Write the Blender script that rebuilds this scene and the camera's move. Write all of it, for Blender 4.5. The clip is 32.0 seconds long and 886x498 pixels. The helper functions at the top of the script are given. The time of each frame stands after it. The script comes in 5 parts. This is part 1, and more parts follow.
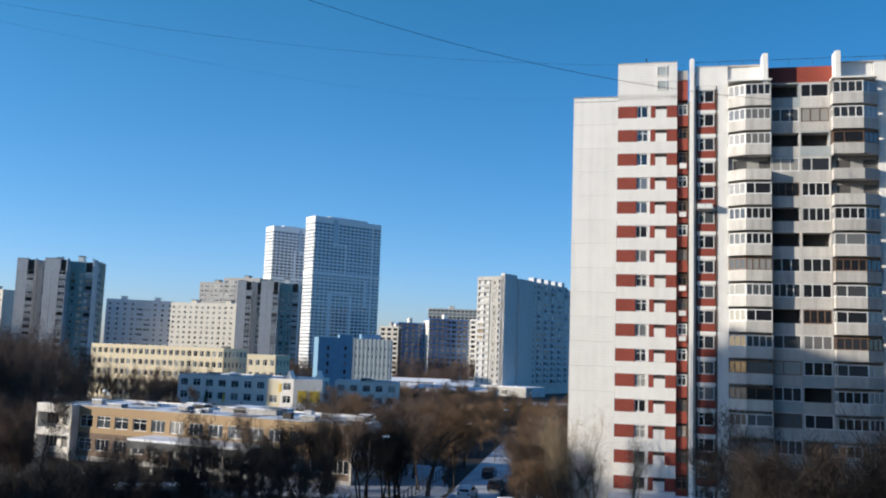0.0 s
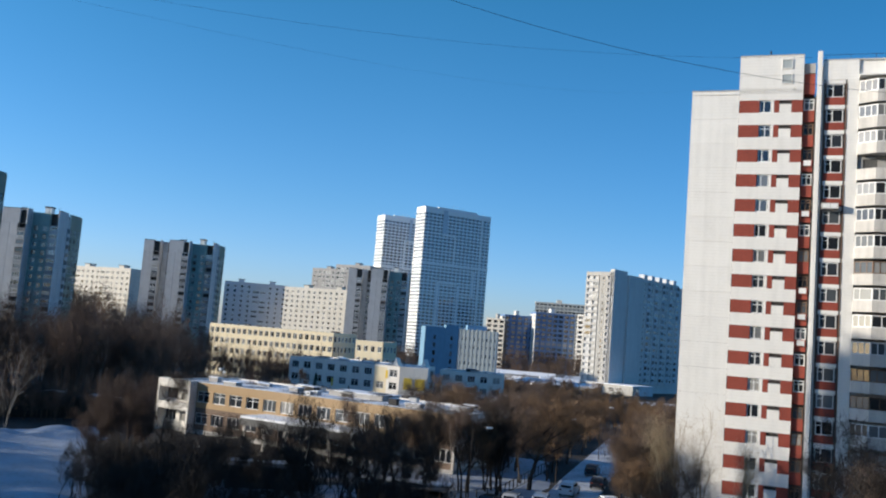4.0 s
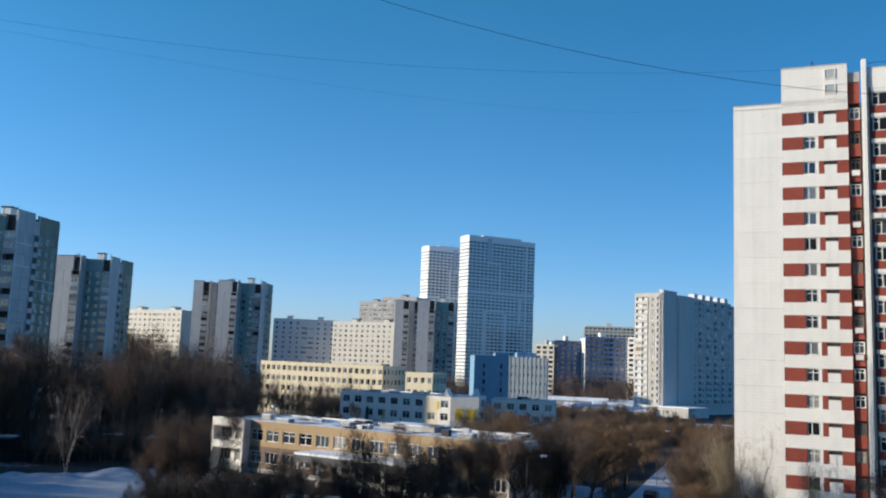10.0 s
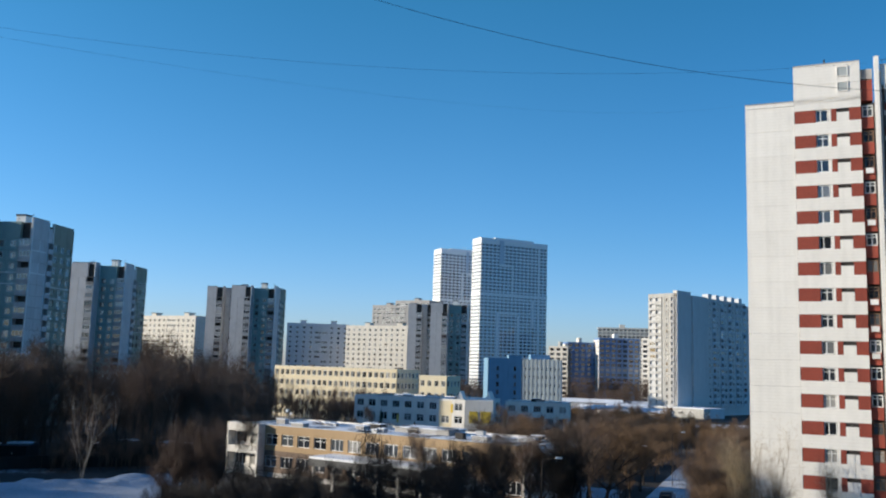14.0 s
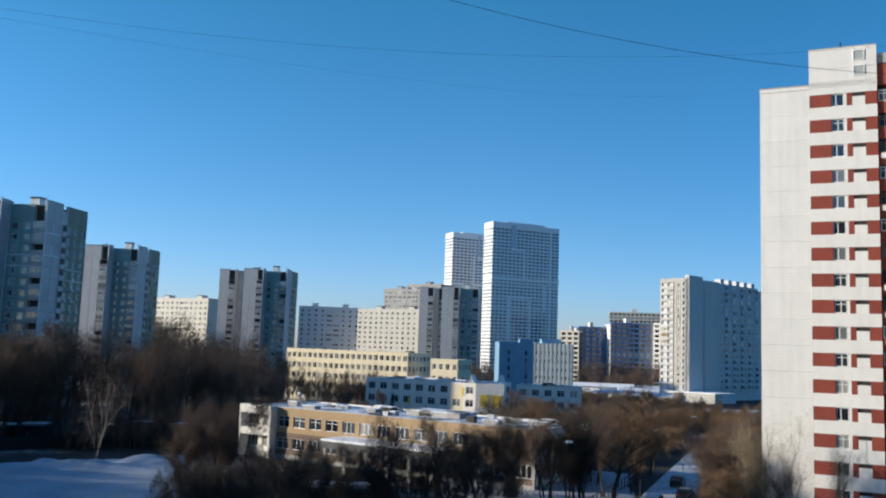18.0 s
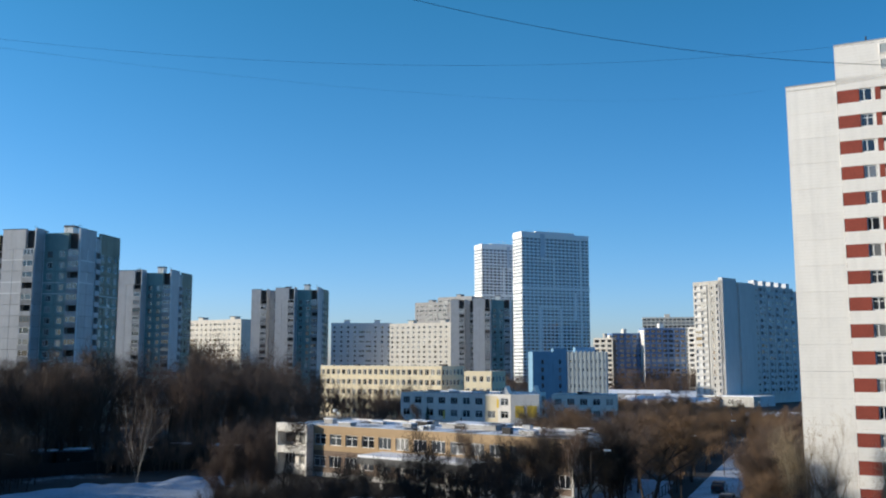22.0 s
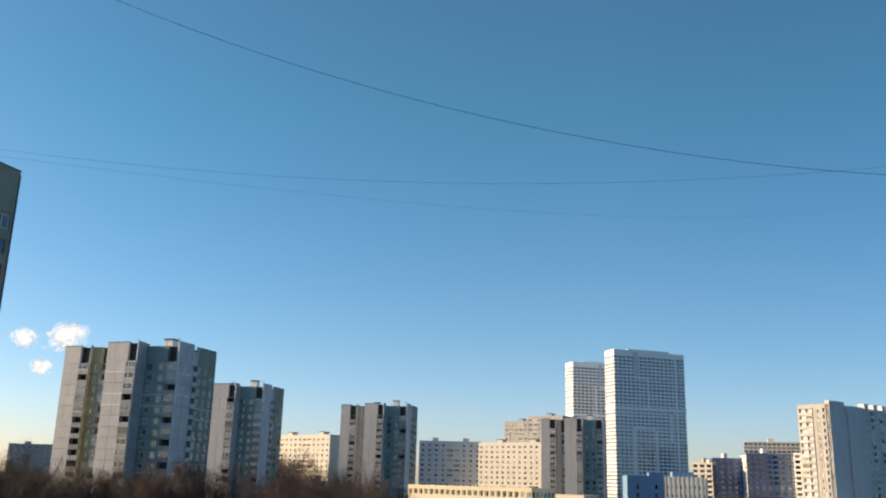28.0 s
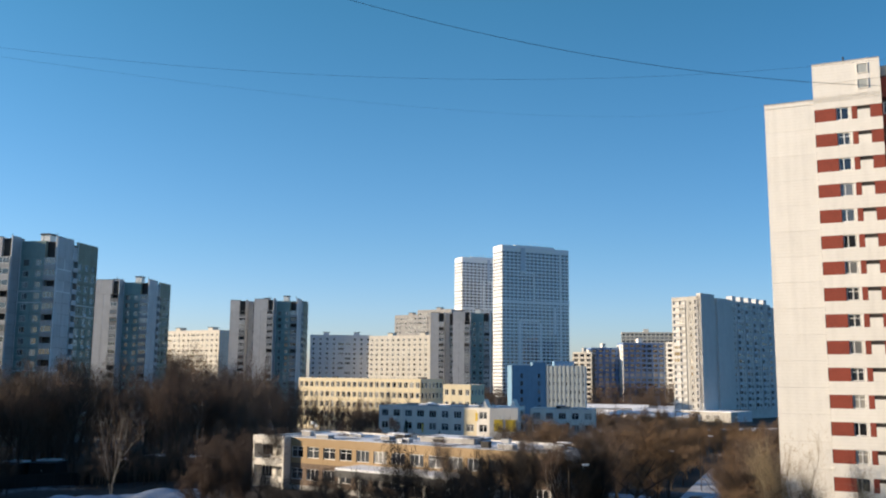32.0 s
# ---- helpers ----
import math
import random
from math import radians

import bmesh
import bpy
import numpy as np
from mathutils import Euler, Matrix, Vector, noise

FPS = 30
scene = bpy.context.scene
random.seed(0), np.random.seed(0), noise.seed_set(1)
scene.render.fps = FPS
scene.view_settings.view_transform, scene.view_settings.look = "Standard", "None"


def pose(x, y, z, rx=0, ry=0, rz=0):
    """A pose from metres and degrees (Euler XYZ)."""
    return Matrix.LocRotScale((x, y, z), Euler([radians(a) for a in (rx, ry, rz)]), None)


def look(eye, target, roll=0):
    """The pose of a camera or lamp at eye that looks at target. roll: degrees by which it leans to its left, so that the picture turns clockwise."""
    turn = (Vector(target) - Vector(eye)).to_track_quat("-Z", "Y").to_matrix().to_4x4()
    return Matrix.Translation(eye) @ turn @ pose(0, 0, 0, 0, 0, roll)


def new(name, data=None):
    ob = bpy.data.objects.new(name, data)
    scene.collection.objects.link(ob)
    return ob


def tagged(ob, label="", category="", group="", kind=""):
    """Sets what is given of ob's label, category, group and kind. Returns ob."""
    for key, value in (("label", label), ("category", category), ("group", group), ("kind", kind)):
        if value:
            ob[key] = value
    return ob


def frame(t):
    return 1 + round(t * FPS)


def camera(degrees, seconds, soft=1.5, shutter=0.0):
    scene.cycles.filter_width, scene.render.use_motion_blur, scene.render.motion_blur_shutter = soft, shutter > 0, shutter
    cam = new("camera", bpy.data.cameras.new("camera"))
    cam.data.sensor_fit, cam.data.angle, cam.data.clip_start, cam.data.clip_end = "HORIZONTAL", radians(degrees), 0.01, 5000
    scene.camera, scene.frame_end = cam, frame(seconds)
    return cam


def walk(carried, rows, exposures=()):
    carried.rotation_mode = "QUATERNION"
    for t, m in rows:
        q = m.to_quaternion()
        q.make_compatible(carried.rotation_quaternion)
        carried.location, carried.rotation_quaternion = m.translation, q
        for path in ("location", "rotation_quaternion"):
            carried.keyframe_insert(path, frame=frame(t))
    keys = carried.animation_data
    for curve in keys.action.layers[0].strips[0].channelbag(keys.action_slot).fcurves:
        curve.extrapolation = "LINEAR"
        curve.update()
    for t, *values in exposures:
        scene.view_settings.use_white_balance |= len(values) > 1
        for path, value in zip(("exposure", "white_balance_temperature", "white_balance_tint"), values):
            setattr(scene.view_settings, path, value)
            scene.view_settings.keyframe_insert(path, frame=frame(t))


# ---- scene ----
cam = camera(53.6, 32.0, soft=2.1)
EYE = (0.0, 0.0, 18.0)
PATH = [  # seconds, heading, tilt, roll in degrees
    (0.0, -9.28, 6.74, -2.06), (0.5, -9.46, 7.07, -2.11), (1.0, -7.90, 6.57, -2.38),
    (1.5, -5.97, 6.77, -2.77), (2.0, -6.76, 6.33, -2.80), (2.5, -6.97, 6.00, -3.38),
    (3.0, -5.38, 7.95, -3.88), (3.5, -4.57, 7.08, -5.00), (4.0, -2.41, 5.82, -4.54),
    (4.5, -2.18, 5.55, -4.55), (6.5, -0.09, 5.27, -4.37), (7.0, 0.20, 5.24, -4.26),
    (7.5, 0.09, 5.27, -4.19), (8.0, -0.07, 5.37, -4.05), (8.5, -0.19, 4.58, -3.96),
    (9.0, 0.43, 4.78, -3.46), (9.5, 0.22, 6.34, -2.62), (10.0, 0.80, 7.53, -2.30),
    (10.5, 0.91, 8.92, -2.57), (11.0, 3.37, 8.94, -2.68), (11.5, 1.42, 9.53, -2.08),
    (12.0, 1.88, 6.09, -1.63), (12.5, 2.24, 4.25, -0.92), (13.0, 2.26, 4.41, -0.95),
    (13.5, 2.06, 4.79, -1.04), (14.0, 1.68, 7.69, -1.75), (14.5, 1.49, 7.61, -1.64),
    (16.5, 1.05, 7.41, -1.67), (17.0, 0.15, 7.78, -1.40), (17.5, 0.88, 7.01, -1.48),
    (18.0, 2.41, 6.61, -2.05), (18.5, 2.02, 7.01, -1.17), (19.0, 3.69, 7.03, -0.78),
    (19.5, 3.43, 6.80, -0.35), (20.0, 3.92, 6.50, -0.09), (20.5, 3.01, 6.20, 0.06),
    (21.0, 3.73, 6.58, 0.14), (21.5, 4.89, 6.31, 0.32), (22.0, 4.56, 7.39, -0.02),
    (22.5, 5.88, 6.23, 0.92), (23.0, 12.84, 8.15, 1.30), (23.5, 18.66, 7.82, -0.45),
    (24.0, 24.90, 7.33, -1.25), (24.5, 26.60, 11.83, -5.02), (25.0, 26.60, 17.26, -5.85),
    (25.5, 26.00, 18.10, -6.05), (27.5, 17.44, 14.34, -2.75), (28.0, 10.24, 14.90, -1.48),
    (28.5, 6.43, 14.28, -1.02), (29.0, 3.28, 13.10, -0.53), (29.5, 0.04, 13.64, 0.18),
    (30.0, 0.66, 12.91, -0.07), (30.5, 1.18, 11.80, -0.13), (31.0, 1.72, 10.72, -0.55),
    (31.5, 2.42, 9.49, -0.29), (32.0, 3.21, 8.23, -0.50),
]

walk(cam, [(t, pose(*EYE, 90 + tilt, roll, yaw)) for t, yaw, tilt, roll in PATH],
     exposures=[(0.0, 0.29, 6080, 8.5), (5.0, 0.28, 6080, 7.5), (12.0, 0.27, 6150, 7.0), (22.4, 0.27, 6100, 6.5), (23.0, 0.3, 6750, 9.0),
                (24.4, 0.5, 8000, 16), (25.0, 0.58, 8350, 18), (28.0, 0.5, 8300, 13.5), (29.0, 0.46, 7900, 11.0), (30.0, 0.44, 8000, 12.5), (31.0, 0.42, 7200, 9.5), (32.0, 0.42, 7200, 11)])

# ---- light ----
SUN_AZ, SUN_EL = 93.9, 14.5   # degrees to the left of +y, above the horizon
world = bpy.data.worlds.new("winter_sky")
scene.world = world
world.use_nodes = True
wn = world.node_tree
sky = wn.nodes.new("ShaderNodeTexSky")
sky.sky_type, sky.sun_disc = "NISHITA", False
sky.sun_elevation, sky.sun_rotation = radians(SUN_EL), radians(-SUN_AZ)
sky.air_density, sky.dust_density, sky.ozone_density = 1.0, 0.35, 3.0
deep = wn.nodes.new("ShaderNodeHueSaturation")
deep.inputs["Saturation"].default_value = 1.15
tint = wn.nodes.new("ShaderNodeMix")
tint.data_type, tint.blend_type = "RGBA", "MULTIPLY"
tint.inputs[0].default_value = 1.0
height = wn.nodes.new("ShaderNodeTexCoord")
axes = wn.nodes.new("ShaderNodeSeparateXYZ")
rise = wn.nodes.new("ShaderNodeValToRGB")
rise.color_ramp.elements[0].position, rise.color_ramp.elements[0].color = 0.0, (0.84, 0.89, 1.42, 1)
rise.color_ramp.elements[1].position, rise.color_ramp.elements[1].color = 0.4, (0.54, 1.03, 1.08, 1)
crown_tint = rise.color_ramp.elements.new(0.8)
crown_tint.color = (0.90, 0.97, 1.04, 1)
mid = rise.color_ramp.elements.new(0.14)
mid.color = (0.72, 0.94, 1.20, 1)
wn.links.new(height.outputs["Generated"], axes.inputs[0])
wn.links.new(axes.outputs["Z"], rise.inputs[0])
# towards the sun the sky pales
pale = wn.nodes.new("ShaderNodeMapRange")
pale.inputs["From Min"].default_value, pale.inputs["From Max"].default_value = -0.5, -1.0
paler = wn.nodes.new("ShaderNodeMix")
paler.data_type = "RGBA"
paler.inputs[7].default_value = (1.0, 0.98, 1.05, 1)
wn.links.new(axes.outputs["X"], pale.inputs["Value"])
wn.links.new(pale.outputs[0], paler.inputs[0])
wn.links.new(rise.outputs[0], paler.inputs[6])
# and deepens away from it
far_side = wn.nodes.new("ShaderNodeMapRange")
far_side.inputs["From Min"].default_value, far_side.inputs["From Max"].default_value = 0.0, 0.65
deeper = wn.nodes.new("ShaderNodeMix")
deeper.data_type, deeper.blend_type = "RGBA", "MULTIPLY"
deeper.inputs[7].default_value = (0.60, 0.73, 0.80, 1)
wn.links.new(axes.outputs["X"], far_side.inputs["Value"])
wn.links.new(far_side.outputs[0], deeper.inputs[0])
wn.links.new(paler.outputs[2], deeper.inputs[6])
wn.links.new(deeper.outputs[2], tint.inputs[7])
wn.links.new(sky.outputs[0], deep.inputs["Color"])
wn.links.new(deep.outputs[0], tint.inputs[6])
wn.links.new(tint.outputs[2], wn.nodes["Background"].inputs[0])
wn.nodes["Background"].inputs[1].default_value = 0.132
sun = new("sun", bpy.data.lights.new("sun", "SUN"))
sun.data.energy, sun.data.angle, sun.data.color = 5.0, radians(0.6), (1.0, 0.86, 0.68)
a = radians(SUN_AZ)
s_dir = Vector((-math.sin(a) * math.cos(radians(SUN_EL)), math.cos(a) * math.cos(radians(SUN_EL)), math.sin(radians(SUN_EL))))
sun.matrix_world = look(s_dir * 300, (0, 0, 0))
scene.view_settings.exposure = 0.0


# ---- materials ----
def nodes_of(name):
    m = bpy.data.materials.new(name)
    m.use_nodes = True
    nt = m.node_tree
    return m, nt, nt.nodes["Principled BSDF"]


def add(nt, kind, **values):
    n = nt.nodes.new(kind)
    for k, v in values.items():
        n.inputs[k.replace("_", " ")].default_value = v
    return n


def ramp(nt, fac, stops):
    r = nt.nodes.new("ShaderNodeValToRGB")
    while len(r.color_ramp.elements) < len(stops):
        r.color_ramp.elements.new(0.5)
    for e, (p, c) in zip(r.color_ramp.elements, stops):
        e.position, e.color = p, (*c, 1)
    nt.links.new(fac, r.inputs[0])
    return r


def surface(name, color, rough=0.8, spread=0.12, scale=0.5, fine=6.0, bump=0.15, streak=0.0, vary=0.0, metal=0.0, course=0.0):
    """A weathered solid: blotches and fine grain, rain streaks, and a small shift from piece to piece."""
    m, nt, p = nodes_of(name)
    geo = nt.nodes.new("ShaderNodeNewGeometry")
    big = add(nt, "ShaderNodeTexNoise", Scale=scale, Detail=4.0)
    small = add(nt, "ShaderNodeTexNoise", Scale=fine, Detail=3.0)
    nt.links.new(geo.outputs["Position"], big.inputs["Vector"])
    nt.links.new(geo.outputs["Position"], small.inputs["Vector"])
    both = nt.nodes.new("ShaderNodeMath")
    both.operation = "ADD"
    nt.links.new(big.outputs["Fac"], both.inputs[0])
    nt.links.new(small.outputs["Fac"], both.inputs[1])
    fac = nt.nodes.new("ShaderNodeMath")
    fac.operation = "MULTIPLY"
    fac.inputs[1].default_value = 0.5
    nt.links.new(both.outputs[0], fac.inputs[0])
    out = fac.outputs[0]
    if streak:
        mp = add(nt, "ShaderNodeMapping", Scale=(1.6, 1.6, 0.08))
        st = add(nt, "ShaderNodeTexNoise", Scale=1.0, Detail=5.0)
        nt.links.new(geo.outputs["Position"], mp.inputs["Vector"])
        nt.links.new(mp.outputs[0], st.inputs["Vector"])
        mix = nt.nodes.new("ShaderNodeMix")
        mix.inputs[0].default_value = streak
        nt.links.new(out, mix.inputs[2])
        nt.links.new(st.outputs["Fac"], mix.inputs[3])
        out = mix.outputs[0]
    lo = tuple(max(0.0, c * (1 - 2.2 * spread)) for c in color)
    hi = tuple(min(1.0, c * (1 + 1.4 * spread)) for c in color)
    r = ramp(nt, out, [(0.3, lo), (0.5, color), (0.72, hi)])
    col = r.outputs[0]
    if vary:
        info = nt.nodes.new("ShaderNodeObjectInfo")
        hsv = nt.nodes.new("ShaderNodeHueSaturation")
        mr = add(nt, "ShaderNodeMapRange", To_Min=1 - vary, To_Max=1 + vary)
        nt.links.new(info.outputs["Random"], mr.inputs["Value"])
        nt.links.new(mr.outputs[0], hsv.inputs["Value"])
        nt.links.new(col, hsv.inputs["Color"])
        col = hsv.outputs[0]
    if course:
        # thin shadowed joints between rows of facing tiles
        sep = nt.nodes.new("ShaderNodeSeparateXYZ")
        nt.links.new(geo.outputs["Position"], sep.inputs[0])
        div, fr, lt = (nt.nodes.new("ShaderNodeMath") for _ in range(3))
        div.operation, fr.operation, lt.operation = "DIVIDE", "FRACT", "LESS_THAN"
        div.inputs[1].default_value, lt.inputs[1].default_value = course, 0.12
        nt.links.new(sep.outputs["Z"], div.inputs[0])
        nt.links.new(div.outputs[0], fr.inputs[0])
        nt.links.new(fr.outputs[0], lt.inputs[0])
        line = nt.nodes.new("ShaderNodeMix")
        line.data_type, line.blend_type = "RGBA", "MULTIPLY"
        line.inputs[7].default_value = (0.92, 0.915, 0.90, 1)
        nt.links.new(lt.outputs[0], line.inputs[0])
        nt.links.new(col, line.inputs[6])
        col = line.outputs[2]
    nt.links.new(col, p.inputs["Base Color"])
    p.inputs["Roughness"].default_value = rough
    p.inputs["Metallic"].default_value = metal
    if bump:
        b = add(nt, "ShaderNodeBump", Strength=bump, Distance=0.03)
        nt.links.new(small.outputs["Fac"], b.inputs["Height"])
        nt.links.new(b.outputs[0], p.inputs["Normal"])
    return m


def glass(name, stops, rough=0.06):
    """A window pane before a dark or curtained room, its stops can tint in sky reflection; each one differs."""
    m, nt, p = nodes_of(name)
    info = nt.nodes.new("ShaderNodeObjectInfo")
    r = ramp(nt, info.outputs["Random"], stops)
    r.color_ramp.interpolation = "CONSTANT"
    nt.links.new(r.outputs[0], p.inputs["Base Color"])
    p.inputs["Roughness"].default_value = rough
    p.inputs["IOR"].default_value = 1.9
    return m


# room darks and curtains; blue-grey stops also paint in reflected sky
ROOM_AND_SKY_TONES = [(0.0, (0.016, 0.018, 0.023)), (0.35, (0.035, 0.04, 0.05)), (0.58, (0.08, 0.09, 0.10)), (0.76, (0.17, 0.175, 0.18)), (0.91, (0.34, 0.33, 0.31))]
M = {
    "white_panel": surface("white_tiled_panel", (0.84, 0.82, 0.78), spread=0.05, streak=0.4, vary=0.03, bump=0.1, course=0.35),
    # stained balcony white, greyed further for shade on the lower bays
    "bay_panel": surface("weathered_shade_greyed_panel", (0.53, 0.51, 0.48), spread=0.16, streak=0.55, vary=0.12, bump=0.1),
    "red_panel": surface("brick_red_panel", (0.27, 0.055, 0.035), spread=0.12, vary=0.06),
    "grey_panel": surface("grey_tiled_panel", (0.485, 0.485, 0.49), spread=0.12, streak=0.35, vary=0.06, rough=0.5),
    "pale_tile": surface("pale_pinkish_tiled_panel", (0.82, 0.71, 0.63), spread=0.12, streak=0.35, vary=0.06, rough=0.4),
    "green_panel": surface("grey_green_panel", (0.22, 0.32, 0.31), spread=0.12, streak=0.3, vary=0.07),
    "olive_panel": surface("olive_panel", (0.285, 0.305, 0.24), spread=0.12, streak=0.3, vary=0.07),
    "yellow_panel": surface("yellow_panel", (0.41, 0.375, 0.22), spread=0.10, streak=0.4, vary=0.05),
    "joint": surface("dark_joint", (0.10, 0.10, 0.10), spread=0.2),
    "seal": surface("white_sealed_joint", (0.84, 0.84, 0.82), spread=0.06),
    "roofing": surface("bitumen_roof", (0.06, 0.06, 0.065), spread=0.2),
    "frame": surface("white_window_frame", (0.80, 0.80, 0.78), rough=0.5, spread=0.08, vary=0.12, bump=0.0),
    "brown_frame": surface("old_brown_window_frame", (0.17, 0.10, 0.06), rough=0.6, spread=0.15, vary=0.2, bump=0.0),
    "glass": glass("window_glass", ROOM_AND_SKY_TONES),
    "curtain": glass("curtained_glass", [(0.0, (0.02, 0.022, 0.026)), (0.3, (0.07, 0.075, 0.08)), (0.55, (0.17, 0.17, 0.17)), (0.75, (0.30, 0.30, 0.29)), (0.88, (0.08, 0.055, 0.04)), (0.94, (0.45, 0.44, 0.42))], 0.12),
    "balcony": surface("pale_balcony_panel", (0.52, 0.51, 0.49), spread=0.15, streak=0.5, vary=0.15),
    # streaked parapets, darker because the loggia columns' recess shade is painted in
    "dim_balcony": surface("weathered_shaded_grey_balcony", (0.31, 0.315, 0.32), spread=0.2, streak=0.5, vary=0.35),
    "concrete": surface("concrete", (0.36, 0.35, 0.34), spread=0.15, streak=0.4),
    # near-black, mostly for shade painted into recesses
    "dark": surface("dark_and_recess_shade", (0.035, 0.032, 0.03), spread=0.3),
    "maroon": surface("maroon_hatch", (0.14, 0.03, 0.025), spread=0.15),
    "beige": surface("pale_yellow_plaster", (0.70, 0.61, 0.43), spread=0.06, streak=0.3),
    "orange": surface("ochre_plaster", (0.37, 0.255, 0.14), spread=0.07, streak=0.3),
    "plaster": surface("off_white_plaster", (0.76, 0.725, 0.67), spread=0.08, streak=0.4),
    "yellow": surface("yellow_panel_paint", (0.72, 0.50, 0.06), spread=0.06),
    "blue": surface("blue_cladding", (0.165, 0.30, 0.43), spread=0.1, streak=0.4),
    "pale_blue": surface("pale_blue_cladding", (0.38, 0.42, 0.43), spread=0.12, streak=0.4),
    "tower_white": surface("white_tower_cladding", (0.86, 0.86, 0.86), spread=0.04, rough=0.5),
    "tower_grey": surface("grey_tower_cladding", (0.52, 0.58, 0.65), spread=0.05, rough=0.45),
    "slab_grey": surface("grey_ribbed_panel", (0.56, 0.555, 0.545), spread=0.1, streak=0.5),
    # blue stands for the shade on the distant blocks' fronts
    "slab_shade_blue": surface("shade_blue_parapet", (0.13, 0.22, 0.40), spread=0.12),
    "cream": surface("cream_panel", (0.64, 0.60, 0.53), spread=0.1, streak=0.35),
    "pale_panel": surface("pale_grey_panel", (0.55, 0.57, 0.60), spread=0.08, streak=0.4),
    "snow": surface("snow", (0.80, 0.82, 0.86), spread=0.07, scale=0.25, fine=2.5, bump=0.5, rough=0.6),
    # dirty snow, darkened and blued further to paint in the foreground shade
    "shaded_old_snow": surface("shaded_old_grey_snow", (0.34, 0.38, 0.45), spread=0.16, scale=0.2, fine=2.5, bump=0.6, rough=0.6),
    "bark": surface("tree_bark", (0.040, 0.030, 0.023), spread=0.25, scale=1.5),
    "twig": surface("brown_twigs", (0.100, 0.068, 0.050), spread=0.25, scale=0.3, bump=0.0, vary=0.25),
    "gold_twig": surface("ochre_willow_twigs", (0.165, 0.098, 0.050), spread=0.25, scale=0.3, bump=0.0, vary=0.2),
    "red_twig": surface("reddish_twigs", (0.112, 0.068, 0.047), spread=0.25, scale=0.3, bump=0.0, vary=0.2),
    "clump_twig": surface("dim_reddish_twigs", (0.055, 0.031, 0.021), spread=0.25, scale=0.3, bump=0.0, vary=0.2),
    # near-black: the groves' shade is put into bark and twig colour
    "shaded_bark": surface("shade_dark_bark", (0.009, 0.007, 0.006), spread=0.25, scale=1.5),
    "shaded_twig": surface("shade_dark_twigs", (0.015, 0.0105, 0.008), spread=0.25, scale=0.3, bump=0.0, vary=0.25),
    "birch": surface("birch_bark", (0.36, 0.33, 0.29), spread=0.3, scale=2.0),
    "pale_twig": surface("pale_grey_twigs", (0.40, 0.31, 0.19), spread=0.2, scale=0.3, bump=0.0, vary=0.15),
    "needles": surface("dark_needles", (0.02, 0.04, 0.025), spread=0.3),
    "metal": surface("galvanised_metal", (0.45, 0.46, 0.48), rough=0.4, metal=0.8, spread=0.1),
    "cable": surface("black_cable", (0.02, 0.02, 0.022), bump=0.0),
    "end_wall": surface("weathered_beige_panel", (0.41, 0.395, 0.365), spread=0.16, streak=0.5, vary=0.1),
    "packed_snow": surface("packed_snow", (0.50, 0.52, 0.56), spread=0.3, scale=0.35, fine=3.0, bump=0.5, rough=0.65),
    "shed": surface("dark_green_sheet", (0.008, 0.011, 0.010), spread=0.25, rough=0.7),
    "home_render": surface("rough_brown_render", (0.30, 0.235, 0.165), spread=0.25, scale=6.0, fine=40, bump=0.6),
    # brown reveals, and shade painted on the kindergarten's lower storey
    "brown_and_shade_wall": surface("brown_and_shade_render", (0.16, 0.11, 0.08), spread=0.2, scale=3.0, fine=20),
}


def thawing_snow():
    """Roof snow thawed in patches down to dark felt."""
    m, nt, p = nodes_of("thawing_roof_snow")
    geo = nt.nodes.new("ShaderNodeNewGeometry")
    a = add(nt, "ShaderNodeTexNoise", Scale=0.22, Detail=6.0, Roughness=0.65)
    nt.links.new(geo.outputs["Position"], a.inputs["Vector"])
    c = ramp(nt, a.outputs["Fac"], [(0.42, (0.06, 0.06, 0.065)), (0.47, (0.4, 0.41, 0.43)), (0.52, (0.78, 0.80, 0.84))])
    nt.links.new(c.outputs[0], p.inputs["Base Color"])
    p.inputs["Roughness"].default_value = 0.7
    b = add(nt, "ShaderNodeBump", Strength=0.5, Distance=0.1)
    nt.links.new(a.outputs["Fac"], b.inputs["Height"])
    nt.links.new(b.outputs[0], p.inputs["Normal"])
    return m


M["thaw"] = thawing_snow()


# ---- building blocks ----
def quad_box(v, f, x0, x1, y0, y1, z0, z1):
    n = len(v)
    v += [(x0, y0, z0), (x1, y0, z0), (x1, y1, z0), (x0, y1, z0), (x0, y0, z1), (x1, y0, z1), (x1, y1, z1), (x0, y1, z1)]
    f += [(n, n + 3, n + 2, n + 1), (n + 4, n + 5, n + 6, n + 7), (n, n + 1, n + 5, n + 4), (n + 1, n + 2, n + 6, n + 5), (n + 2, n + 3, n + 7, n + 6), (n + 3, n, n + 4, n + 7)]


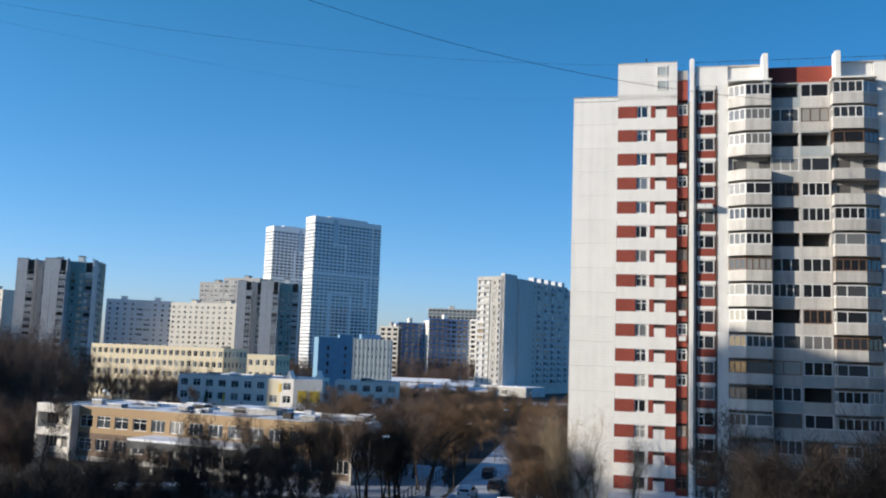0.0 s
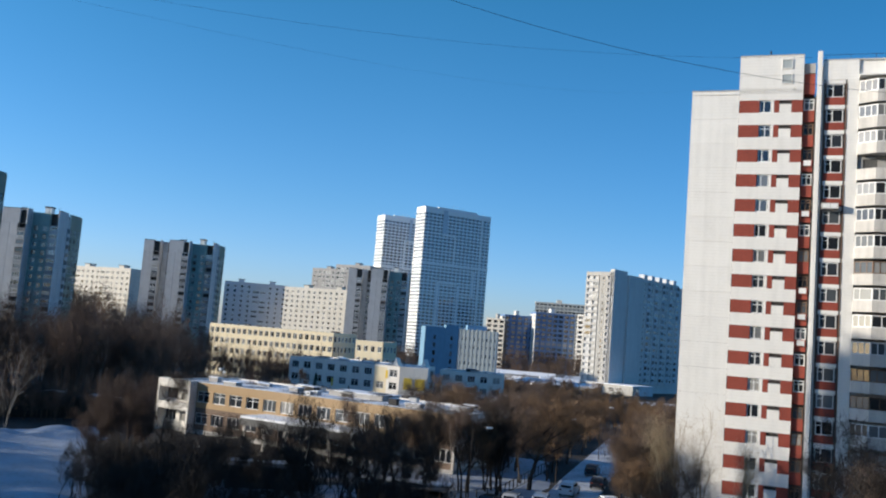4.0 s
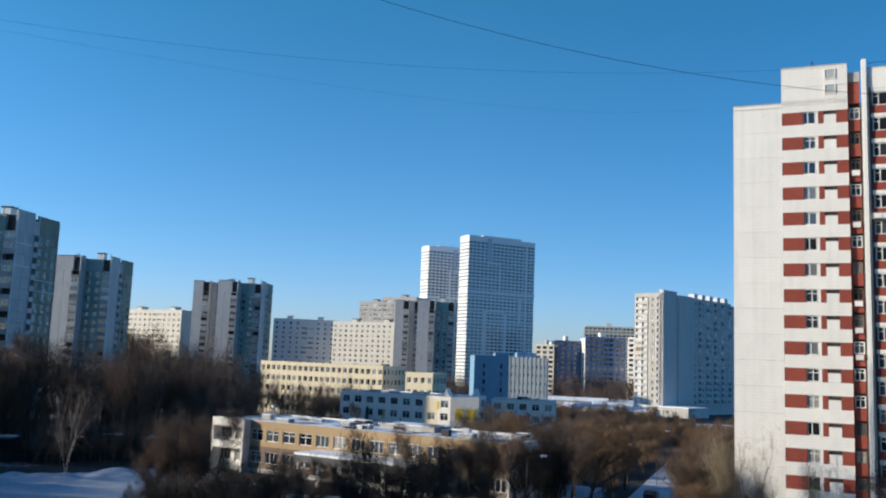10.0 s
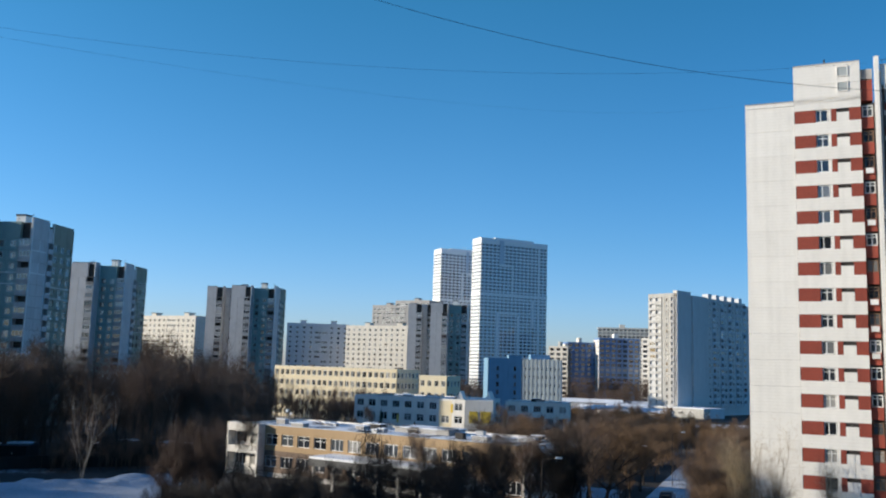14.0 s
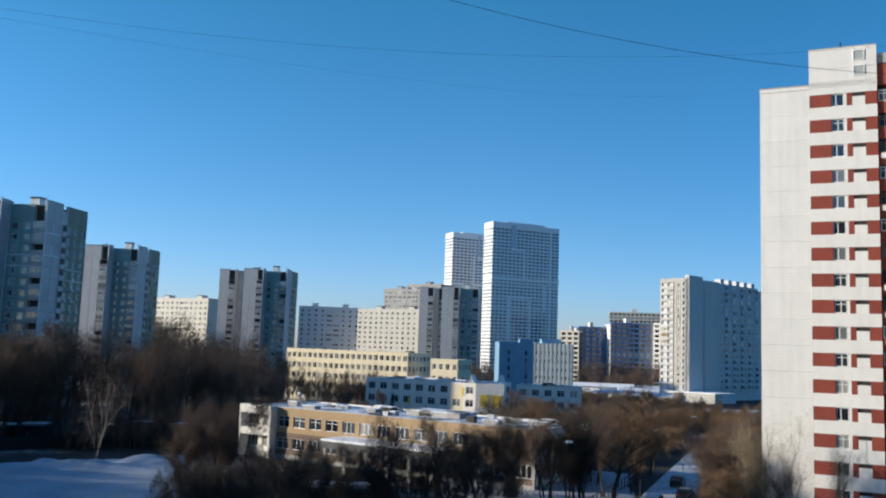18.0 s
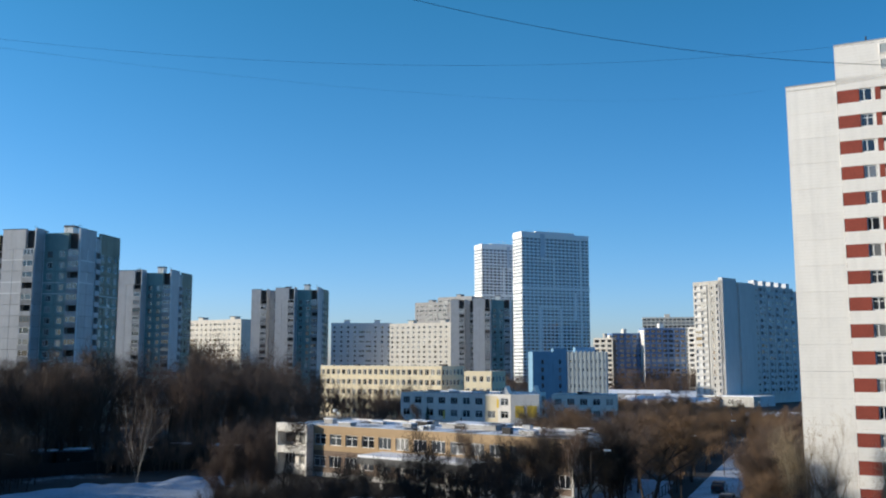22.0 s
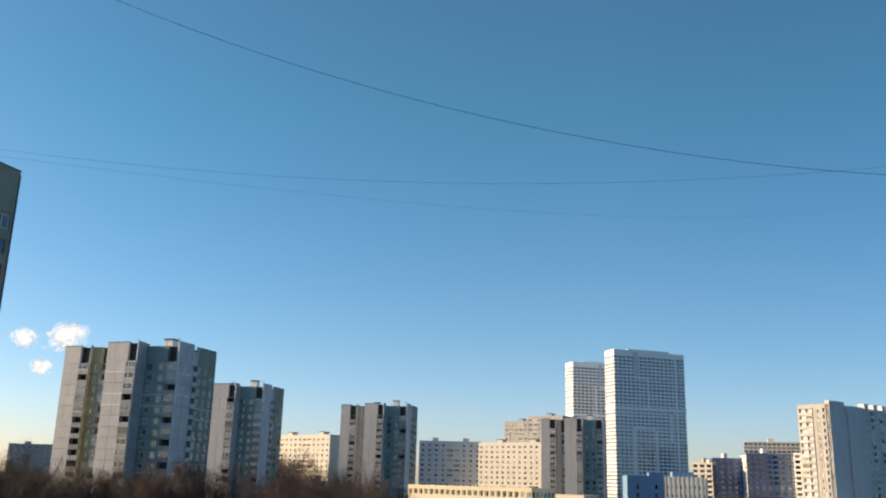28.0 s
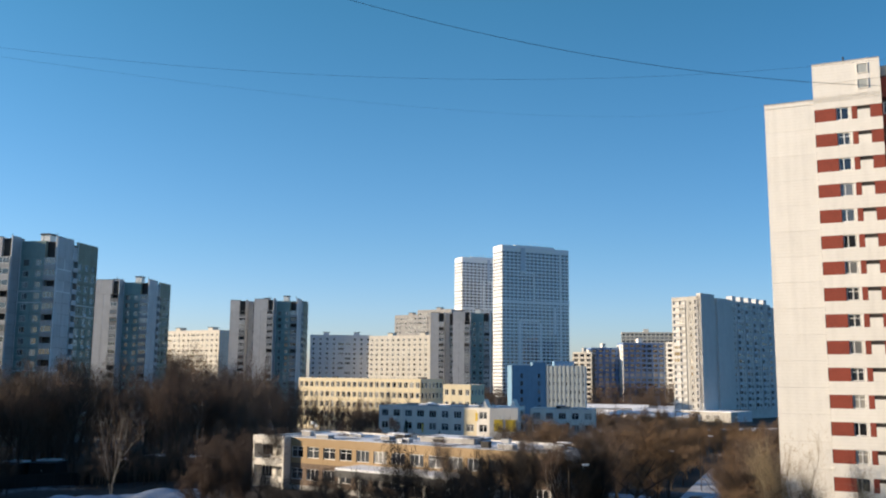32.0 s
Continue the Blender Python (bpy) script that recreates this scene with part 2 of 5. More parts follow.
class Shape:
    """Collects boxes and prisms, each with a material, into one mesh."""

    def __init__(self):
        self.v, self.f, self.m, self.mats = [], [], [], []

    def slot(self, material):
        if material not in self.mats:
            self.mats.append(material)
        return self.mats.index(material)

    def box(self, x0, x1, y0, y1, z0, z1, material="joint"):
        k = len(self.f)
        quad_box(self.v, self.f, x0, x1, y0, y1, z0, z1)
        self.m += [self.slot(material)] * (len(self.f) - k)
        return self

    def prism(self, plan, z0, z1, material="joint", cap=None):
        """An upright prism on a counter-clockwise plan; cap: the top's own material."""
        n, c = len(self.v), len(plan)
        self.v += [(x, y, z0) for x, y in plan] + [(x, y, z1) for x, y in plan]
        self.f += [(n + i, n + (i + 1) % c, n + c + (i + 1) % c, n + c + i) for i in range(c)]
        self.m += [self.slot(material)] * c
        self.f += [tuple(n + c + i for i in range(c)), tuple(n + i for i in reversed(range(c)))]
        self.m += [self.slot(cap or material), self.slot(material)]
        return self

    def tube(self, p, q, r0, r1, sides=6, material="metal"):
        p, q = Vector(p), Vector(q)
        d = (q - p).normalized()
        s = d.cross(Vector((0, 0, 1)) if abs(d.z) < 0.9 else Vector((1, 0, 0))).normalized()
        t = d.cross(s)
        n = len(self.v)
        for c, r in ((p, r0), (q, r1)):
            for i in range(sides):
                a = 2 * math.pi * i / sides
                self.v.append(tuple(c + s * (r * math.cos(a)) + t * (r * math.sin(a))))
        self.f += [(n + i, n + (i + 1) % sides, n + sides + (i + 1) % sides, n + sides + i) for i in range(sides)]
        self.f += [tuple(n + sides + i for i in range(sides)), tuple(n + i for i in reversed(range(sides)))]
        self.m += [self.slot(material)] * (sides + 2)
        return self

    def mesh(self, name):
        me = bpy.data.meshes.new(name)
        me.from_pydata(self.v, [], self.f)
        for k in self.mats:
            me.materials.append(M[k])
        me.polygons.foreach_set("material_index", self.m)
        me.update()
        return me


def put(name, mesh, parent=None, m=None, label=""):
    ob = new(name, mesh)
    if parent:
        ob.parent = parent
    if m is not None:
        ob.matrix_basis = m
    if label:
        ob["label"] = label
    return ob


def part(name, shape, parent, m=None, label=""):
    return put(name, shape.mesh(name), parent, m, label)


def thing(name, x, y, rz, label, category, z=0.0, group="", kind=""):
    e = new(name)
    e.matrix_basis = pose(x, y, z, 0, 0, rz)
    return tagged(e, label, category, group, kind)


SHARED = {}


def shared(key, make):
    if key not in SHARED:
        SHARED[key] = make()
    return SHARED[key]


def plate(xs, zs, cells, thick, back=None):
    """A plate in one piece on y = 0, facing -y, cut by the lines xs and zs. cells, from the lowest row up: a material key a cell,
    None for a hole, or (depth, side, end) for a niche of that depth."""
    s = Shape()
    nx, nz = len(xs), len(zs)
    front = [len(s.v) + i for i in range(nx * nz)]
    s.v += [(x, 0.0, z) for z in zs for x in xs]
    s.v += [(x, thick, z) for z in zs for x in xs]
    F = lambda i, j: j * nx + i
    B = lambda i, j: nx * nz + j * nx + i

    def solid(i, j):
        return 0 <= i < nx - 1 and 0 <= j < nz - 1 and isinstance(cells[j][i], str)

    def face(ids, mat):
        s.f.append(ids)
        s.m.append(s.slot(mat))
    for j in range(nz - 1):
        for i in range(nx - 1):
            c = cells[j][i]
            q = [(i, j), (i + 1, j), (i + 1, j + 1), (i, j + 1)]
            if isinstance(c, str):
                face(tuple(F(*k) for k in q), c)
                face(tuple(B(*k) for k in reversed(q)), c)
                for (di, dj), (p0, p1) in zip(((0, -1), (1, 0), (0, 1), (-1, 0)), ((0, 1), (1, 2), (2, 3), (3, 0))):
                    if not solid(i + di, j + dj):
                        face((F(*q[p1]), F(*q[p0]), B(*q[p0]), B(*q[p1])), c)
            elif c:
                deep, side, end = c
                n = len(s.v)
                s.v += [(xs[k[0]], deep, zs[k[1]]) for k in q]
                face((n, n + 1, n + 2, n + 3), end)
                for p0, p1 in ((0, 1), (1, 2), (2, 3), (3, 0)):
                    if deep > thick:
                        face((B(*q[p0]), B(*q[p1]), n + p1, n + p0), side)
                    else:
                        face((F(*q[p0]), F(*q[p1]), n + p1, n + p0), side)
    return s


def casement(w, h, kind, material, fill):
    """Rows and columns of a window: frame bars with panes or holes between."""
    t = 0.095
    bars = {"plain": [], "two": [0.36], "vent": [0.36], "three": [1 / 3, 2 / 3], "four": [0.25, 0.5, 0.75], "cross": [0.5], "five": [0.2, 0.4, 0.6, 0.8]}[kind]
    xs = [0, t] + [x for k in bars for x in (w * k - 0.048, w * k + 0.048)] + [w - t, w]
    zs = [0, t] + ([h * 0.66, h * 0.66 + 0.07] if kind in ("vent", "cross") else []) + [h - t, h]
    cells = [[material if (i % 2 == 0 or j % 2 == 0) else fill for i in range(len(xs) - 1)] for j in range(len(zs) - 1)]
    if kind == "vent":
        cells[2][3] = fill
    return xs, zs, cells


def window_frame(w, h, kind="two", material="frame"):
    return plate(*casement(w, h, kind, material, None), 0.08).mesh("window")


def pane_mesh(w, h, mat="glass"):
    return Shape().box(0.05, w - 0.05, 0.03, 0.05, 0.05, h - 0.05, mat).mesh("pane")


def window(parent, m, w, h, kind="two", material="frame", detail=True):
    key = (round(w, 2), round(h, 2), kind, material)
    if detail:
        ob = put("window", shared(("win",) + key, lambda: window_frame(w, h, kind, material)), parent, m)
        put("pane", shared(("pane",) + key[:2], lambda: pane_mesh(w, h)), ob)
        return ob
    return put("window", shared(("both",) + key, lambda: plate(*casement(w, h, kind, material, (0.05, material, "glass")), 0.08).mesh("window")), parent, m)


def panel_mesh(w, h, material, hole=None, thick=0.24, gap=0.045):
    """A facade panel with its outer face on y = 0; hole: x0, x1, z0, z1."""
    if not hole:
        return Shape().box(gap, w - gap, 0, thick, gap, h - gap, material).mesh("panel")
    a, b, c, d = hole
    m = material
    return plate([gap, a, b, w - gap], [gap, c, d, h - gap], [[m, m, m], [m, None, m], [m, m, m]], thick).mesh("panel")


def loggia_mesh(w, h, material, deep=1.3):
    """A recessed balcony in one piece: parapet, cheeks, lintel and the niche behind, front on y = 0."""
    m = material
    # the niche's near-black back wall paints in the recess shade
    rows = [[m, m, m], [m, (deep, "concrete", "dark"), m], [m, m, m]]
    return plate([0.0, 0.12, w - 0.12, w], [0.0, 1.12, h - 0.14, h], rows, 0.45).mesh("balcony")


def loggia(parent, m, w, h, material, rnd, detail=True, glazed=0.65):
    m = m @ pose(0, -0.3, 0)
    ob = put("balcony", shared(("log", round(w, 2), h, material), lambda: loggia_mesh(w, h, material)), parent, m)
    if rnd.random() < glazed:
        kind = rnd.choice(["two", "three", "four", "three"])
        bars = rnd.choice(["frame"] * 6 + ["brown_frame"])
        gw, gh = w - 0.22, h - 1.28
        if detail:
            ob2 = put("glazing", shared(("glz", round(w, 2), h, kind, bars), lambda: window_frame(gw, gh, kind, bars)), ob, pose(0.11, 0.02, 1.13))
            fill = "glass" if rnd.random() < 0.7 else "curtain"
            put("pane", shared(("gpane", round(w, 2), h, fill), lambda: pane_mesh(gw, gh, fill)), ob2)
        else:
            window(parent, m @ pose(0.11, 0.02, 1.13), gw, gh, kind, bars, False)


def facade(parent, x, y, turn, cols, floors, h, z0, rnd, detail=True, glazed=0.65):
    """Storeys of panels along a line from x, y. cols: (kind, width, material)."""
    base = pose(x, y, 0, 0, 0, turn)
    for k in range(floors):
        u = 0.0
        for kind, w, mat in cols:
            if kind == "blank" and not detail:
                if k == 0:
                    put("tall_panel", shared(("stack", round(w, 2), h, mat, floors), lambda: panel_mesh(w, h * floors, mat)), parent, base @ Matrix.Translation((u, 0, z0)))
                u += w
                continue
            m = base @ Matrix.Translation((u, 0, z0 + k * h))
            if kind == "blank":
                put("panel", shared(("pan", round(w, 2), h, mat), lambda: panel_mesh(w, h, mat, gap=0.04)), parent, m)
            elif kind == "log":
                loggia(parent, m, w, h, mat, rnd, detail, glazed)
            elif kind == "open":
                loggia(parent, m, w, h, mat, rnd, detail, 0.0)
            else:
                ww, hh, style = {"win": (1.5, 1.6, "two"), "wide": (1.9, 1.5, "three"), "slim": (0.8, 1.45, "plain"), "big": (2.3, 1.7, "cross")}[kind]
                a, c = (w - ww) / 2, 0.8
                put("panel", shared(("pan", round(w, 2), h, mat, kind), lambda: panel_mesh(w, h, mat, (a, a + ww, c, c + hh))), parent, m)
                window(parent, m @ pose(a, 0.1, c), ww, hh, style, "frame" if rnd.random() < 0.8 else "brown_frame", detail)
            u += w


def pieces(name, boxes, parent, label=""):
    """Boxes (x0, x1, y0, y1, z0, z1, material), each a part of its own."""
    for b in boxes:
        part(name, Shape().box(*b), parent, label=label)


# ---- ground ----
def ground_material():
    m, nt, p = nodes_of("snowy_ground")
    geo = nt.nodes.new("ShaderNodeNewGeometry")
    a = add(nt, "ShaderNodeTexNoise", Scale=0.06, Detail=7.0, Roughness=0.62)
    b = add(nt, "ShaderNodeTexNoise", Scale=1.2, Detail=5.0)
    for n in (a, b):
        nt.links.new(geo.outputs["Position"], n.inputs["Vector"])
    mix = nt.nodes.new("ShaderNodeMix")
    mix.inputs[0].default_value = 0.25
    nt.links.new(a.outputs["Fac"], mix.inputs[2])
    nt.links.new(b.outputs["Fac"], mix.inputs[3])
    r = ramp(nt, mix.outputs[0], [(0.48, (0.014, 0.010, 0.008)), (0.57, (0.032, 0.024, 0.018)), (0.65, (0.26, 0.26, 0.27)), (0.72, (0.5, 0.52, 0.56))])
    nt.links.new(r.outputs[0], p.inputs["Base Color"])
    p.inputs["Roughness"].default_value = 0.8
    bump = add(nt, "ShaderNodeBump", Strength=0.5, Distance=0.15)
    nt.links.new(b.outputs["Fac"], bump.inputs["Height"])
    nt.links.new(bump.outputs[0], p.inputs["Normal"])
    return m


def polar(az, d):
    return -math.sin(radians(az)) * d, math.cos(radians(az)) * d


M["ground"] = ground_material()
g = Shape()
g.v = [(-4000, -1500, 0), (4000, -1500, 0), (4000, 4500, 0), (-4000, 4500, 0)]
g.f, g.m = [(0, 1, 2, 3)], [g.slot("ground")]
tagged(put("ground", g.mesh("ground")), "patchy snow over bare brown winter ground", "ground", kind="structure")


def sheet(name, az0, az1, d0, d1, n, m, rise, material, label, category, rough=0.4, seed=0.0, slant=0.0):
    """An uneven sheet of snow with a heaped far rim, thinning to the ground at its edges."""
    v, f = [], []
    for j in range(m + 1):
        for i in range(n + 1):
            u, w = i / n, j / m
            x, y = polar(az0 + (az1 - az0) * u, d0 + (d1 * (1 - slant * u) - d0) * w)
            wob = noise.noise((x * 0.09 + seed, y * 0.09, 0)) * 6
            y += wob * w
            ragged = 0.05 * noise.noise((x * 0.12, y * 0.12, 7 + seed)) + 0.012 * noise.noise((x * 0.45, y * 0.45, seed))
            edge = max(0.0, min(1.0, 9 * (min(u, 1 - u, w, 1 - w) - 0.05 + ragged)))
            heap = math.exp(-((w - 0.9) / 0.07) ** 2)
            z = 0.04 + edge * (0.12 + rise * heap * (0.7 + 0.5 * noise.noise((x * 0.3, y * 0.3, seed))) + rough * 0.35 * (0.5 + noise.noise((x * 0.16, y * 0.16, 3 + seed))))
            v.append((x, y, z - 0.3 * (1 - edge) ** 2))
    for j in range(m):
        for i in range(n):
            k = j * (n + 1) + i
            f.append((k + 1, k, k + n + 1, k + n + 2))
    me = bpy.data.meshes.new(name)
    me.from_pydata(v, [], f)
    me.materials.append(M[material])
    me.polygons.foreach_set("use_smooth", [True] * len(f))
    return tagged(put(name, me), label, category, kind="structure")


sheet("snow_field", 15.2, 52, 48, 157, 150, 150, 1.7, "shaded_old_snow", "open snow field with a ploughed heap along its rim", "snow", 0.7, 0.0, 0.26)
sheet("snow_verge", -11.0, 4.0, 60, 150, 50, 60, 0.2, "shaded_old_snow", "trodden snow beside the road", "snow", 0.2, 5.0)
sheet("snow_verge", 2.0, 13.5, 84, 106, 50, 40, 0.2, "shaded_old_snow", "patchy snow before the kindergarten", "snow", 0.2, 3.0)
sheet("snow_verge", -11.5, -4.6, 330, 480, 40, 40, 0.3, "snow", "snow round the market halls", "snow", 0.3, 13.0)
sheet("snow_verge", -24.0, -16.5, 70, 98, 30, 30, 0.2, "shaded_old_snow", "snow before the white slab", "snow", 0.2, 9.0)


def ribbon(name, line, width, z, material, label, category):
    v, f = [], []
    for k, (x, y) in enumerate(line):
        a = line[max(k - 1, 0)]
        b = line[min(k + 1, len(line) - 1)]
        d = Vector((b[0] - a[0], b[1] - a[1])).normalized()
        v += [(x - d.y * width / 2, y + d.x * width / 2, z), (x + d.y * width / 2, y - d.x * width / 2, z)]
        v += [(x - d.y * width / 2, y + d.x * width / 2, -0.1), (x + d.y * width / 2, y - d.x * width / 2, -0.1)]
    for k in range(len(line) - 1):
        n = 4 * k
        f += [(n, n + 1, n + 5, n + 4), (n + 2, n, n + 4, n + 6), (n + 1, n + 3, n + 7, n + 5)]
    me = bpy.data.meshes.new(name)
    me.from_pydata(v, [], f)
    me.materials.append(M[material])
    return tagged(put(name, me), label, category, kind="structure")


ROAD = [(6, 30), (12, 70), (18.5, 98), (25.5, 120), (34, 145), (46, 180), (62, 230), (76, 290), (84, 340)]
ribbon("road", ROAD[:6], 6.0, 0.32, "packed_snow", "road under packed grey snow between verges", "road")
ribbon("square", [(20, 304), (60, 322), (110, 326)], 22, 0.06, "thaw", "wide half-thawed square before the corner slab", "road")


# ---- panel towers of one series ----
def stepped_tower(x, y, rz, label, seed, detail=True, yellow=False, floors=16, wide=1.0, hatch="dark", glazed=0.82, h=2.75):
    """A sixteen-storey tower with a sawtooth front; its origin is the front corner of the widest pier."""
    rnd = random.Random(seed)
    t = thing("apartment_tower", x, y, rz, label, "apartment building", group="stepped panel towers")
    t.scale = (wide, wide, 1.0)
    z0 = 1.5
    top = z0 + floors * h
    core = Shape()
    # left wing: outer corner, inner corner and the depth of the recess beside it
    wl, wr, deep = (-33.5, -25.7, 0.9) if yellow else (-30.5, -23.3, 3.2)
    plan = [(wl, 1.4), (wr - 0.2, 1.4), (wr - 0.2, deep + 1.4), (-18.4, deep + 1.4), (-18.4, -1.5), (-10.0, -1.5), (-10.0, 1.5), (-1.6, 1.5), (-1.6, 16.1), (-10.0, 16.1), (-10.0, 11.4), (-18.4, 11.4), (-18.4, 9.0), (wl, 9.0)]
    core.prism(plan, 0, top, "joint", "roofing")
    part("core_wall", core, t)
    gm, lo = ("pale_tile" if hatch == "maroon" else "grey_panel"), ("balcony" if hatch == "maroon" else "dim_balcony")
    spur = "yellow_panel" if yellow else gm
    runs = [(wl, 0.0, 0, [("blank", wr - wl - 2.9, gm), ("log", 2.9, lo)]),
            (wr, deep, 0, [("slim", 2.8, spur), ("log", 2.9, lo), ("blank", 1.5, gm)] if yellow else [("blank", 2.3, spur), ("log", 2.5, lo)]),
            (-18.5, -2.9, 0, [("blank", 3.0, gm), ("blank", 2.8, gm), ("log", 2.9, lo)]),
            (-9.75, -2.9, 90, [("blank", 3.0, gm)]),
            (-9.5, 0.1, 0, [("win", 3.2, "green_panel"), ("win", 3.2, "green_panel"), ("log", 3.05, "dim_balcony")]),
            (0.0, 0.0, 90, [("blank", 3.1, gm), ("blank", 3.1, gm), ("open", 1.9, gm), ("win", 2.8, "olive_panel"), ("win", 2.8, "olive_panel"), ("win", 2.8, "olive_panel")]),
            (wr, 0.0, 90, [("blank", deep - 0.1, spur)]), (wl, 9.1, -90, [("blank", 4.5, gm)] * 2), (-18.5, deep, -90, [("blank", deep + 2.9, gm)])]
    for px, py, turn, cols in runs:
        facade(t, px, py, turn, cols, floors, h, z0, rnd, detail, glazed)
    part("plinth", Shape().prism([(wl - 0.1, -0.1), (wr + 0.1, -0.1), (wr + 0.1, deep - 0.1), (-18.6, deep - 0.1), (-18.6, -3.0), (-9.7, -3.0), (-9.7, 0.0), (0.1, -0.1), (0.1, 16.4), (-9.9, 16.4), (-9.9, 11.6), (-18.3, 11.6), (-18.3, 9.2), (wl - 0.1, 9.2)], 0, z0, "concrete"), t)
    # attic storey with open hatches (near-black blocks paint in their shade), fins and copings
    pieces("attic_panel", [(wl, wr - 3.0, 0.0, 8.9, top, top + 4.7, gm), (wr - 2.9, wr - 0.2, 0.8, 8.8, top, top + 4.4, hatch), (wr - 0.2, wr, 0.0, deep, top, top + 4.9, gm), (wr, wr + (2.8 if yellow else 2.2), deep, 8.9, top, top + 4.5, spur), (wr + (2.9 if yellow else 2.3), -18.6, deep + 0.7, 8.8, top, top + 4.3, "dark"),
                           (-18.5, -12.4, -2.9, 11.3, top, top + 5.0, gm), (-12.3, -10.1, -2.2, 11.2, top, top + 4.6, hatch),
                           (-10.0, -9.75, -2.9, 0.4, top, top + 5.3, gm), (-9.7, -3.2, 0.1, 15.9, top, top + 4.3, "green_panel"),
                           (-3.1, -0.5, 0.9, 15.8, top, top + 4.2, hatch), (-0.45, 0.0, -0.15, 3.05, top, top + 5.3, gm), (-0.45, 0.0, 3.1, 6.2, top, top + 5.3, gm),
                           (-0.6, -0.1, 6.3, 8.0, top, top + 3.6, gm), (-0.5, 0.0, 8.1, 10.8, top, top + 5.0, "olive_panel"), (-0.5, 0.0, 10.85, 13.5, top, top + 5.0, "olive_panel"), (-0.5, 0.0, 13.55, 16.4, top, top + 5.0, "olive_panel")], t)
    pieces("coping", [(-18.6, -12.3, -3.0, -2.6, top + 5.0, top + 5.12, "joint"), (-0.55, 0.08, -0.25, 6.3, top + 5.3, top + 5.42, "joint"), (-0.6, 0.08, 8.0, 16.5, top + 5.0, top + 5.12, "joint"), (wl - 0.1, wr - 2.5, -0.1, 0.3, top + 4.7, top + 4.82, "joint")], t)
    # vertical corner strips
    pieces("corner_strip", [(-0.06, 0.1, -0.12, 0.06, z0, top + 5.3, "seal"), (-0.05, 0.09, 6.12, 6.28, z0, top + 5.0, "seal"), (-0.05, 0.09, 8.02, 8.18, z0, top + 4.6, "seal"), (-0.1, 0.06, 16.3, 16.5, z0, top + 4.6, "joint"), (-9.84, -9.68, -3.0, -2.86, z0, top + 5.2, "seal"), (-9.62, -9.45, -0.02, 0.1, z0, top + 4.2, "seal")], t)
    # resealed joints: pale bands across some panels
    if detail:
        for k in (0, 1, 4, 5, 6, 12, 13, 15):
            z = z0 + k * h
            if rnd.random() < 0.85:
                part("sealed_joint", Shape().box(-0.02, 0.025, 0.1, 6.1, z - 0.11, z + 0.11, "seal"), t)
            if rnd.random() < 0.6:
                part("sealed_joint", Shape().box(-9.4, -3.2, 0.075, 0.12, z - 0.11, z + 0.11, "seal"), t)
            if rnd.random() < 0.5:
                part("sealed_joint", Shape().box(-18.4, -12.5, -2.925, -2.88, z - 0.11, z + 0.11, "seal"), t)
        for z in (z0 + 12 * h, z0 + 11 * h):
            part("sealed_joint", Shape().box(-0.02, 0.025, 8.2, 16.3, z - 0.11, z + 0.11, "seal"), t)
        for z in (z0 + 15 * h, z0 + 5 * h, z0 + 13 * h):
            part("sealed_joint", Shape().box(-0.02, 0.025, 3.0, 3.2, z, z + h, "seal"), t)
        for k in range(9):
            y0, zz = rnd.choice([8.6, 11.4, 14.2]), z0 + rnd.randint(2, 12) * h
            ac = part("air_conditioner", Shape().box(0.0, 0.32, y0 + 0.4, y0 + 1.2, zz + 0.15, zz + 0.7, "frame"), t, label="white air-conditioner box under a window")
            part("bracket", Shape().box(0.0, 0.34, y0 + 0.5, y0 + 0.55, zz + 0.1, zz + 0.15, "metal"), ac)
    if hatch == "maroon":
        part("awning", Shape().box(-2.3, -0.9, -0.42, -0.32, top - 1.25, top - 0.4, "yellow"), t, label="yellow awning over the top balcony")
        # crumbling mortar along the shaded fin's joints
        for k in (14, 15, 10, 8, 5):
            z = z0 + k * h
            for i in range(9):
                y = -2.8 + i * 0.33 + rnd.uniform(-0.05, 0.05)
                part("mortar_patch", Shape().box(-9.8, -9.735, y, y + rnd.uniform(0.12, 0.4), z + rnd.uniform(-0.2, -0.05), z + rnd.uniform(0.02, 0.14), "joint"), t)
            for i in range(6):
                y = rnd.uniform(0.1, 5.6)
                part("mortar_patch", Shape().box(-0.05, 0.015, y, y + rnd.uniform(0.1, 0.5), z + rnd.uniform(-0.14, -0.04), z + rnd.uniform(0.02, 0.12), "joint"), t)
    for px, py, w, up in ((-8.0, 5.0, 2.4, 6.7), (-17.0, 6.0, 2.2, 5.9)):
        sh = part("roof_shaft", Shape().box(px, px + w, py, py + 2.2, top + 4.0, top + up, "white_panel"), t, label="small white lift shaft on the roof")
        part("cap", Shape().box(px - 0.12, px + w + 0.12, py - 0.12, py + 2.32, top + up, top + up + 0.4, "roofing"), sh)
    for px in (-12.8, -1.0, -4.5):
        an = part("antenna", Shape().tube((px, 1, top + 4), (px, 1, top + 6.4), 0.05, 0.04, 6, "cable"), t)
        part("crossbar", Shape().tube((px - 0.5, 1, top + 6.2), (px + 0.5, 1, top + 6.2), 0.03, 0.03, 5, "cable"), an)
    return t


